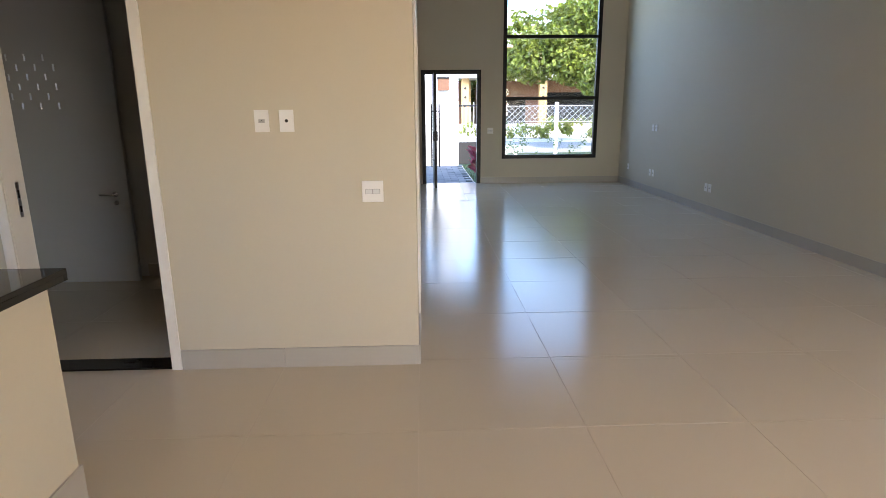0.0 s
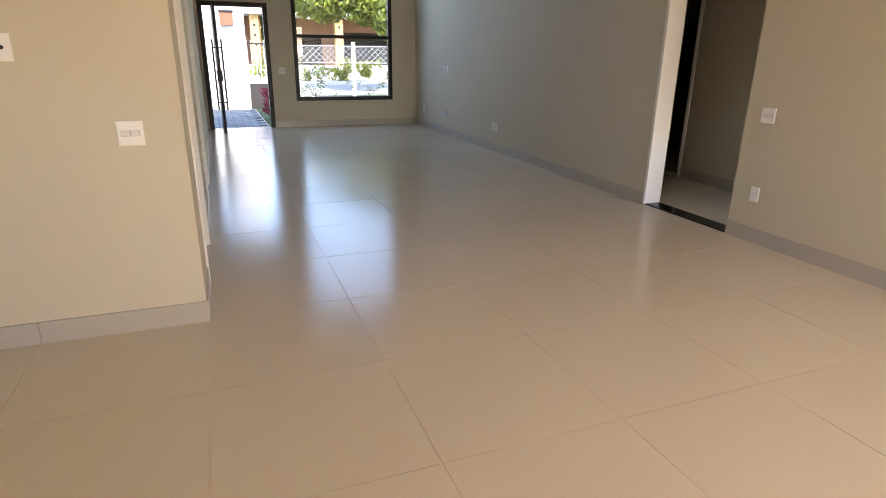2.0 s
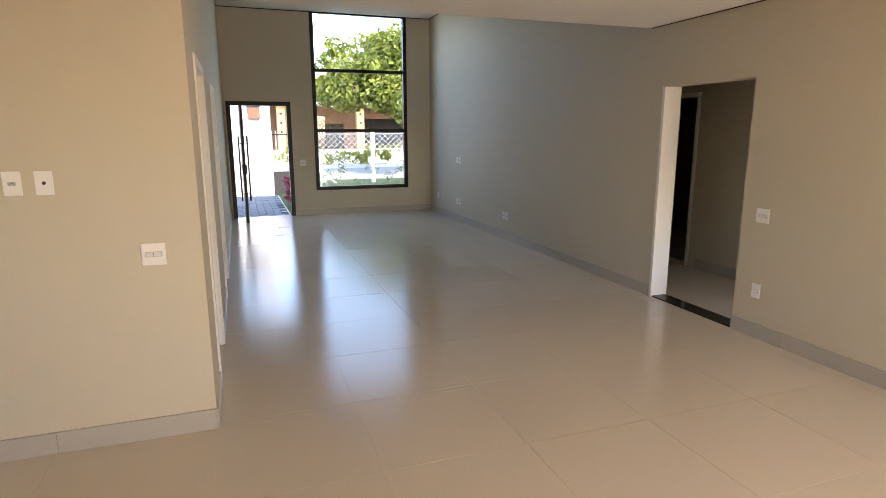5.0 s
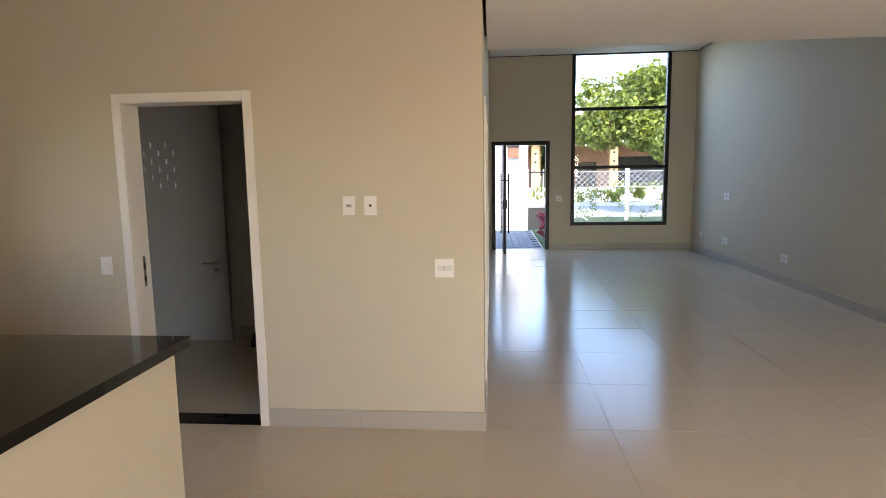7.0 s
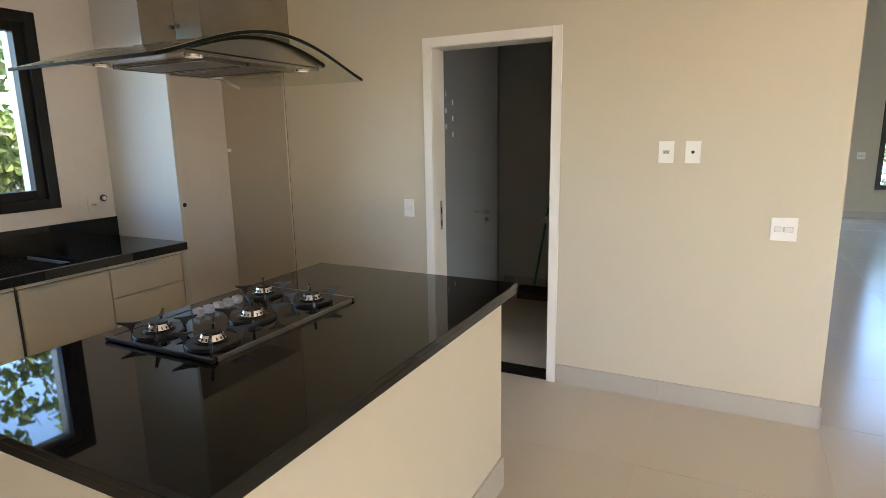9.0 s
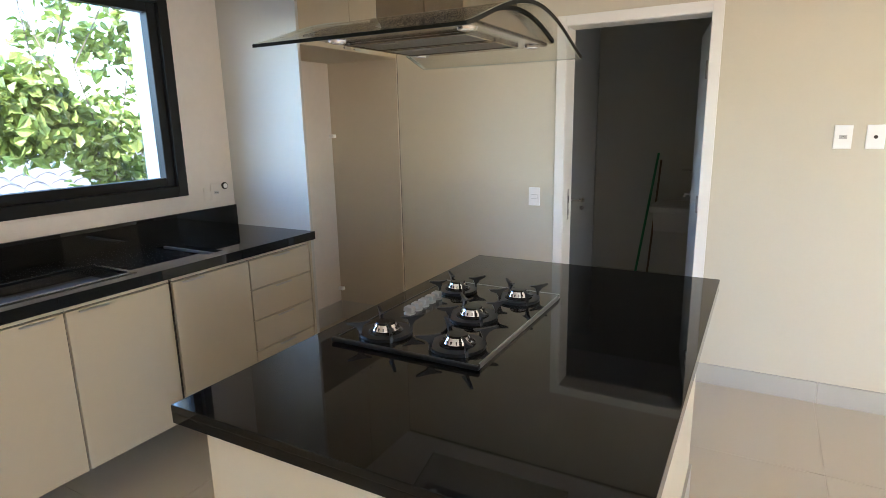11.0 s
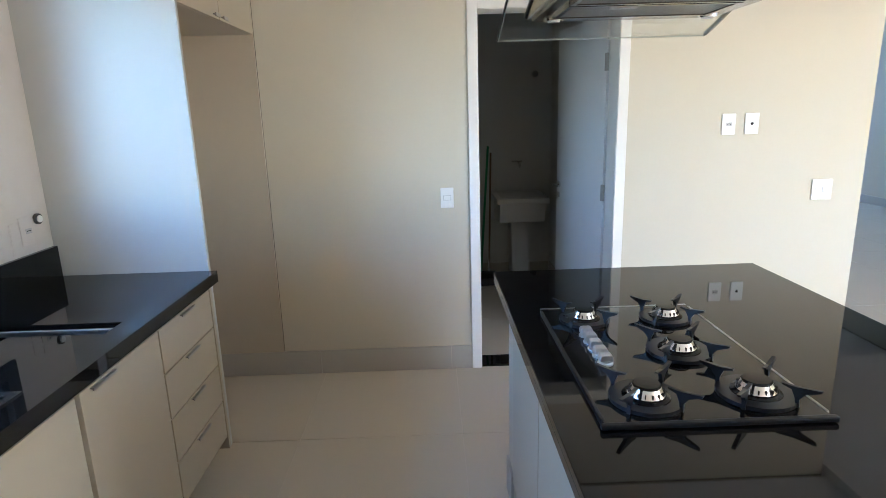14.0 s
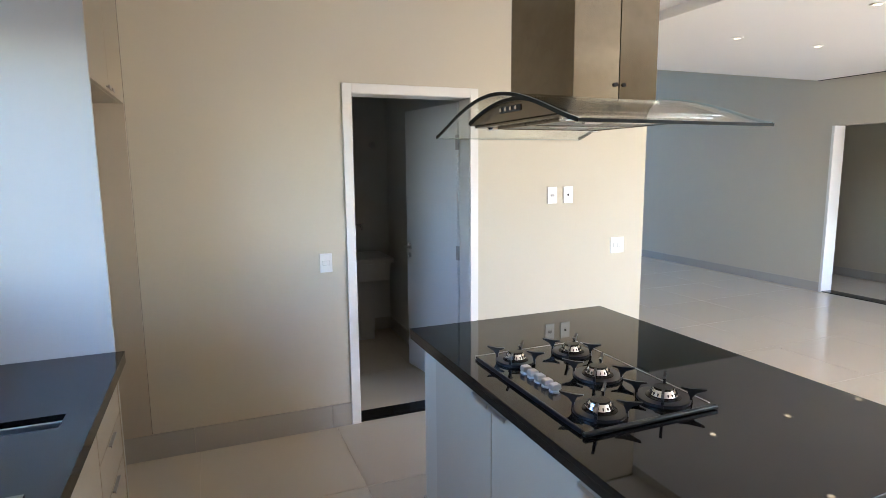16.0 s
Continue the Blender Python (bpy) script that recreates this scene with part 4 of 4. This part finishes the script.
part("case", boxes((0.54, 0.87, 14.14, 14.3, 2.06, 2.39), bevel=0.01), BRICKRED, box_sign)
part("lid", boxes((0.52, 0.89, 14.11, 14.3, 2.39, 2.44), bevel=0.01), DARK, box_sign)


def gate(name, x0, x1, y, label, solid):
    g = thing(name, (x0, y, -0.16), label, "gate")
    if solid:
        part("panel", boxes((x0, x1, y - 0.015, y + 0.015, -0.12, 0.5), bevel=0.004), DARK, g, "dark sheet metal lower panel")
    for z in ((0.52, 1.62) if solid else (-0.02, 0.74, 1.5)):
        part("rail", boxes((x0, x1, y - 0.02, y + 0.02, z - 0.025, z + 0.025), bevel=0.003), WIRE if not solid else DARK, g)
    k = int((x1 - x0) / 0.11)
    for i in range(k + 1):
        x = x0 + (x1 - x0) * i / k
        part("bar", tube(bmesh.new(), [(x, y, 0.5 if solid else -0.05), (x, y, 1.72 if solid else 1.5)], 0.011, 6), WIRE, g)
    return g


gate("metal_gate", 1.17, 2.2, 14.5, "barred metal gate with a dark lower panel", True)
gate("metal_gate", -0.3, 0.49, 14.1, "open white barred metal gate by the white wall", False)

# chain-link fence of the front garden
FY = 18.0
fence = thing("garden_fence", (5, FY, -0.16), "chain-link fence with white concrete posts", "fence")
for x in (2.35, 4.95, 7.55, 10.15):
    part("post", boxes((x - 0.06, x + 0.06, FY - 0.06, FY + 0.06, -0.16, 1.75), bevel=0.01), WHITEWALL, fence, "white concrete post")
part("brace", tube(bmesh.new(), [(2.7, FY - 0.05, 0.54), (3.54, FY - 0.05, -0.14)], 0.035, 8), WHITEWALL, fence)
bm = bmesh.new()
for x in np.arange(2.4, 9.5, 0.21):
    for s in (1, -1):
        xa, xb = (x, x + 0.6) if s == 1 else (x + 0.6, x)
        tube(bm, [(xa, FY, 1.06), (xb, FY, 1.62)], 0.0065, 4)
for z in (1.06, 1.62):
    tube(bm, [(2.35, FY, z), (10.15, FY, z)], 0.01, 5)
tagged(part("wire_mesh", bm, WIRE, fence, "diagonal white wire mesh"), kind="stuff")


def leaf_cloud(name, parent, mat, clumps, count, size, seed, label, flat=0.0):
    """Many folded leaves scattered in clumps of (x, y, z, radius)."""
    rnd = random.Random(seed)
    verts, faces = [], []
    weights = [c[3] ** 2 for c in clumps]
    for _ in range(count):
        cx, cy, cz, r = rnd.choices(clumps, weights)[0]
        d = Vector((rnd.gauss(0, 1), rnd.gauss(0, 1), rnd.gauss(0, 1))).normalized() * r * rnd.uniform(0.55, 1.0)
        p = Vector((cx, cy, cz)) + Vector((d.x * (1 - flat), d.y, d.z))
        n = (d.normalized() + Vector((rnd.gauss(0, 0.7), rnd.gauss(0, 0.7), rnd.gauss(0.4, 0.7)))).normalized()
        u = n.orthogonal().normalized()
        u = Matrix.Rotation(rnd.uniform(0, 6.28), 3, n) @ u
        w = n.cross(u)
        s = size * rnd.uniform(0.6, 1.35)
        k = len(verts)
        fold = n * s * 0.18
        for a, b, f in ((-0.5, 0, 0), (-0.15, 0.36, 1), (0.2, 0.26, 1), (0.62, 0, 0), (0.2, -0.26, 1), (-0.15, -0.36, 1)):
            verts.append(p + u * s * a + w * s * b + fold * f)
        faces += [(k, k + 1, k + 2, k + 3), (k, k + 3, k + 4, k + 5)]
    me = bpy.data.meshes.new(name)
    me.from_pydata([tuple(v) for v in verts], [], faces)
    me.materials.append(mat)
    ob = new(name, me)
    if parent is not None:
        ob.parent = parent
        ob.matrix_parent_inverse = parent.matrix_basis.inverted()
    return tagged(ob, label, kind="stuff")


def tree(at, height, spread, seed, leaves, size, label, lean=0.0):
    t = thing("tree", at, label, "tree")
    rnd = random.Random(seed)
    x, y, z = at
    bm = bmesh.new()
    fork = Vector((x + 0.1, y, z + height * 0.32))
    tube(bm, [(x, y, z), (x + 0.05, y + 0.03, z + height * 0.16), fork], [0.17, 0.13, 0.11], 10)
    clumps = []
    for k in range(11):
        a = 2 * math.pi * k / 11 + rnd.uniform(-0.25, 0.25)
        r = spread * rnd.uniform(0.25, 0.85)
        tip = Vector((x + lean + r * math.cos(a), y + r * math.sin(a), z + height * rnd.uniform(0.36 if lean == 0 else 0.30, 0.86)))
        mid = fork.lerp(tip, 0.5) + Vector((0, 0, 0.25))
        tube(bm, [fork, mid, tip], [0.07, 0.045, 0.015], 7)
        clumps.append((*tip, spread * rnd.uniform(0.26, 0.42)))
        for _ in range(3):
            q = tip + Vector((rnd.uniform(-1, 1), rnd.uniform(-1, 1), rnd.uniform(-0.7, 0.9))) * spread * 0.34
            clumps.append((*q, spread * rnd.uniform(0.13, 0.26)))
    clumps.append((x + lean, y, z + height * 0.72, spread * 0.5))
    part("trunk", bm, BARK, t, "brown bark trunk and limbs", smooth=True)
    leaf_cloud("crown", t, FOLIAGE, clumps, leaves, size, seed, "dense bright green leaves")
    return t


tree((8.9, 22.0, -0.16), 6.5, 2.7, 3, 30000, 0.19, "leafy green street tree in full sun", -1.75)
tree((1.0, 38.0, -0.16), 6.2, 3.4, 8, 5000, 0.34, "distant leafy green tree")
tree((9.0, 40.0, -0.16), 9.5, 4.0, 9, 5000, 0.36, "tall distant leafy green tree")
tree((-1.6, 19.0, -0.16), 5.4, 1.8, 12, 3500, 0.24, "leafy green tree behind the white wall")


def opposite_house(x0, x1, y, label):
    h = thing("house", ((x0 + x1) / 2, y, -0.16), label, "house")
    part("wall", wall_mesh("y", y + 2.0, y + 2.2, x0, x1, -0.16, 3.2, [(x0 + 1.4, x0 + 2.6, 0.0, 2.2), (x0 + 3.6, x1 - 0.8, -0.1, 2.5)]), BRICKRED, h, "reddish brown front wall")
    # near-black board paints in the shade behind the house's openings
    part("garage_back", boxes((x0, x1, y + 5.0, y + 5.2, -0.16, 3.2)), DARK, h, "dark board standing in for the shaded garage inside")
    part("side_wall", boxes((x0 - 0.2, x0, y + 2.0, y + 9, -0.16, 3.2)), OCHRE, h)
    part("side_wall", boxes((x1, x1 + 0.2, y + 2.0, y + 9, -0.16, 3.2)), OCHRE, h)
    for x in (x0 + 0.25, x0 + 3.2, x1 - 0.3):
        c = part("column", boxes((x - 0.22, x + 0.22, y - 0.22, y + 0.22, -0.16, 3.25), bevel=0.01), OCHRE, h, "ochre square column")
        for z in (2.7, 2.2, 1.7):
            part("tile", cyl(bmesh.new(), (x, y - 0.225, z), 0.07, 0.012, "y", 12), DARK, c)
    part("fascia", boxes((x0 - 0.5, x1 + 0.5, y - 0.6, y - 0.4, 3.25, 3.55), bevel=0.01), WHITEWALL, h, "white eaves board")
    part("eaves", boxes((x0 - 0.5, x1 + 0.5, y - 0.4, y + 2.2, 3.25, 3.32)), WHITEWALL, h)
    bm = bmesh.new()
    n = int((x1 - x0 + 1) / 0.3)
    for i in range(n):
        x = x0 - 0.5 + 0.3 * i
        prism(bm, [(x, 0.0), (x + 0.06, 0.05), (x + 0.15, 0.08), (x + 0.24, 0.05), (x + 0.3, 0.0)], "y", 0, 5.6)
    bmesh.ops.transform(bm, matrix=Matrix.Translation((0, y - 0.6, 3.56)) @ Matrix.Rotation(radians(20), 4, "X"), verts=bm.verts)
    part("roof", bm, ROOF, h, "clay tile roof")
    part("front_wall", boxes((x0 - 0.5, x1 + 0.6, y - 0.95, y - 0.8, -0.16, 0.72), bevel=0.01), WHITEWALL, h, "low white front wall")
    return h


opposite_house(3.9, 13.5, 31.0, "brown and ochre house across the street")
opposite_house(-9.5, 2.9, 31.0, "brown and ochre neighbouring house across the street")

cord = thing("cordyline", (1.45, 11.4, -0.16), "dark red cordyline plant beside the path", "plant")
bm = bmesh.new()
rnd = random.Random(5)
for k in range(46):
    a, tilt, ln = rnd.uniform(0, 6.28), rnd.uniform(0.2, 1.2), rnd.uniform(0.35, 0.62)
    o = Vector((1.45 + rnd.uniform(-0.06, 0.06), 11.4 + rnd.uniform(-0.06, 0.06), -0.1 + rnd.uniform(0, 0.55)))
    d = Vector((math.cos(a) * math.sin(tilt), math.sin(a) * math.sin(tilt), math.cos(tilt)))
    w = Vector((-math.sin(a), math.cos(a), 0)) * 0.035
    p = [o, o + d * ln * 0.5 + Vector((0, 0, 0.03)), o + d * ln - Vector((0, 0, 0.12 * tilt))]
    v = [bm.verts.new(c) for c in (p[0] - w * 0.3, p[0] + w * 0.3, p[1] + w, p[2], p[1] - w)]
    bm.faces.new(v)
for k in range(3):
    tube(bm, [(1.43 + 0.03 * k, 11.4, -0.16), (1.42 + 0.04 * k, 11.4 + 0.03 * k, 0.5)], 0.014, 6)
part("leaves", bm, REDLEAF, cord)
rnd = random.Random(6)
verts, faces = [], []
for _ in range(9000):
    x, y = rnd.uniform(1.26, 8.0), rnd.uniform(9.1, 17.9)
    a, h, w = rnd.uniform(0, 6.28), rnd.uniform(0.04, 0.11), 0.006
    k = len(verts)
    verts += [(x - w * math.cos(a), y - w * math.sin(a), -0.161), (x + w * math.cos(a), y + w * math.sin(a), -0.161), (x + rnd.uniform(-.03, .03), y + rnd.uniform(-.03, .03), -0.16 + h)]
    faces.append((k, k + 1, k + 2))
me = bpy.data.meshes.new("grass")
me.from_pydata(verts, [], faces)
me.materials.append(BLADE)
tagged(new("grass", me), "short green lawn grass in front of the window", "grass", kind="stuff")

weeds = thing("weeds", (5, 17.6, -0.16), "tall green weeds along the fence", "weeds", kind="stuff")
rnd = random.Random(31)
leaf_cloud("weed_leaves", weeds, BLADE, [(rnd.uniform(2.4, 9), FY - rnd.uniform(0.2, 0.5), rnd.uniform(-0.05, 1.15), rnd.uniform(0.1, 0.22)) for _ in range(50)], 700, 0.07, 32, "thin weed leaves")
hedge = thing("shrub", (7.6, 28.6, -0.16), "flowering green shrubs before the opposite house", "shrub")
leaf_cloud("shrub_leaves", hedge, FOLIAGE, [(rnd.uniform(2, 13), 28.7 + rnd.uniform(-0.3, 0.3), rnd.uniform(0.1, 0.9), rnd.uniform(0.2, 0.4)) for _ in range(34)], 1800, 0.16, 33, "leafy branches")

# ---- outside, kitchen side ----
structure("boundary_wall", boxes((-6.15, -6.0, -12, 6, -0.16, 0.85)), WHITEWALL, "low white boundary wall behind a vine", "wall")
rnd = random.Random(21)
clumps, trails = [], []
for _ in range(150):
    y = rnd.uniform(-1.6, 2.6)
    clumps.append((-5.65 + rnd.uniform(-0.2, 0.2), y, rnd.uniform(0.5 if y > -1.12 else 1.5, 1.74 + 0.14 * math.sin(y * 4)), rnd.uniform(0.16, 0.30)))
for _ in range(120):
    clumps.append((-5.7 + rnd.uniform(-0.2, 0.2), rnd.uniform(-1.7, 2.4), rnd.uniform(1.75, 2.9), rnd.uniform(0.06, 0.15)))
vine = thing("climbing_vine", (-5.7, 0, -0.16), "sunlit green climbing vine over the boundary wall", "vine")
leaf_cloud("leaves", vine, VINE, clumps, 11000, 0.085, 22, "broad glossy green leaves")
bm = bmesh.new()
for _ in range(46):
    y = rnd.uniform(-1.1, 2.4)
    tube(bm, [(-5.8, y, -0.15), (-5.7 + rnd.uniform(-.2, .2), y + rnd.uniform(-.2, .2), 1.2), (-5.65 + rnd.uniform(-.2, .2), y + rnd.uniform(-.4, .4), 2.0), (-5.6 + rnd.uniform(-.2, .2), y + rnd.uniform(-.6, .6), rnd.uniform(2.1, 2.9))], [0.014, 0.009, 0.006, 0.003], 5)
part("stems", bm, BARK, vine, "thin twining stems")
nb = thing("house", (-12.5, -4, -0.16), "low neighbouring house with a pale clay tile roof", "house")
part("wall", boxes((-16, -8.9, -9, 2.5, -0.16, 0.75)), WHITEWALL, nb)
bm = bmesh.new()
for r in range(16):
    for i in range(44):
        y = -9.8 + 0.28 * i
        z = 0.03 + 0.012 * ((r * 7 + i * 3) % 3)
        prism(bm, [(y, z), (y + 0.05, z + 0.045), (y + 0.14, z + 0.075), (y + 0.23, z + 0.045), (y + 0.28, z)], "x", -0.30 * (r + 1) - 0.02, -0.30 * r)
bmesh.ops.transform(bm, matrix=Matrix.Translation((-8.5, 0, 0.78)) @ Matrix.Rotation(radians(13), 4, "Y"), verts=bm.verts)
tagged(part("roof", bm, material("pale_roof_tile", (0.14, 0.115, 0.10), 0.85, grain=0.2, scale=15, stain=0.25, per_island=0.25), nb, "rows of pale clay roof tiles"), kind="stuff")

# ---- floor tiles and skirting, piece by piece ----
PITCH, GAP = 0.808, 0.0036
floor = structure("floor", boxes((WEST, EAST + 0.175, SOUTH, NORTH + 0.1, -0.0119, -0.0022)), GROUT, "grout bed under the large porcelain tiles", "floor")
tile_meshes = {}
tilt = random.Random(17)


def tile_piece(parent, x0, x1, y0, y1):
    w, d = round(x1 - x0, 4), round(y1 - y0, 4)
    if w < 0.02 or d < 0.02:
        return
    if (w, d) not in tile_meshes:
        tile_meshes[w, d] = mesh_of(boxes((-w / 2, w / 2, -d / 2, d / 2, -0.002, 0.0), bevel=0.0006), "tile", TILE)
    ob = new("tile", tile_meshes[w, d])
    ob.parent = parent
    ob.location = ((x0 + x1) / 2, (y0 + y1) / 2, 0)
    ob.rotation_euler = (tilt.gauss(0, 0.0013), tilt.gauss(0, 0.0013), 0)


def tiled(parent, X0, X1, Y0, Y1):
    for i in range(math.floor(X0 / PITCH), math.ceil(X1 / PITCH)):
        for j in range(math.floor((Y0 - 0.045) / PITCH), math.ceil((Y1 - 0.045) / PITCH)):
            x0, y0 = i * PITCH, 0.045 + j * PITCH
            tile_piece(parent, max(x0 + GAP / 2, X0), min(x0 + PITCH - GAP / 2, X1), max(y0 + GAP / 2, Y0), min(y0 + PITCH - GAP / 2, Y1))


tiled(floor, 0.0, EAST, 0.0, NORTH + 0.1)
tiled(floor, WEST, EAST, SOUTH, 0.0)
tiled(floor, -4.3, -1.42, 0.15, 2.07)
tiled(floor, EAST + 0.175, 5.55, -1.0, 5.0)
tiled(floor, -1.2, -0.15, 0.15, 5.0)
tiled(floor, 5.7, 8.2, 1.0, 5.0)


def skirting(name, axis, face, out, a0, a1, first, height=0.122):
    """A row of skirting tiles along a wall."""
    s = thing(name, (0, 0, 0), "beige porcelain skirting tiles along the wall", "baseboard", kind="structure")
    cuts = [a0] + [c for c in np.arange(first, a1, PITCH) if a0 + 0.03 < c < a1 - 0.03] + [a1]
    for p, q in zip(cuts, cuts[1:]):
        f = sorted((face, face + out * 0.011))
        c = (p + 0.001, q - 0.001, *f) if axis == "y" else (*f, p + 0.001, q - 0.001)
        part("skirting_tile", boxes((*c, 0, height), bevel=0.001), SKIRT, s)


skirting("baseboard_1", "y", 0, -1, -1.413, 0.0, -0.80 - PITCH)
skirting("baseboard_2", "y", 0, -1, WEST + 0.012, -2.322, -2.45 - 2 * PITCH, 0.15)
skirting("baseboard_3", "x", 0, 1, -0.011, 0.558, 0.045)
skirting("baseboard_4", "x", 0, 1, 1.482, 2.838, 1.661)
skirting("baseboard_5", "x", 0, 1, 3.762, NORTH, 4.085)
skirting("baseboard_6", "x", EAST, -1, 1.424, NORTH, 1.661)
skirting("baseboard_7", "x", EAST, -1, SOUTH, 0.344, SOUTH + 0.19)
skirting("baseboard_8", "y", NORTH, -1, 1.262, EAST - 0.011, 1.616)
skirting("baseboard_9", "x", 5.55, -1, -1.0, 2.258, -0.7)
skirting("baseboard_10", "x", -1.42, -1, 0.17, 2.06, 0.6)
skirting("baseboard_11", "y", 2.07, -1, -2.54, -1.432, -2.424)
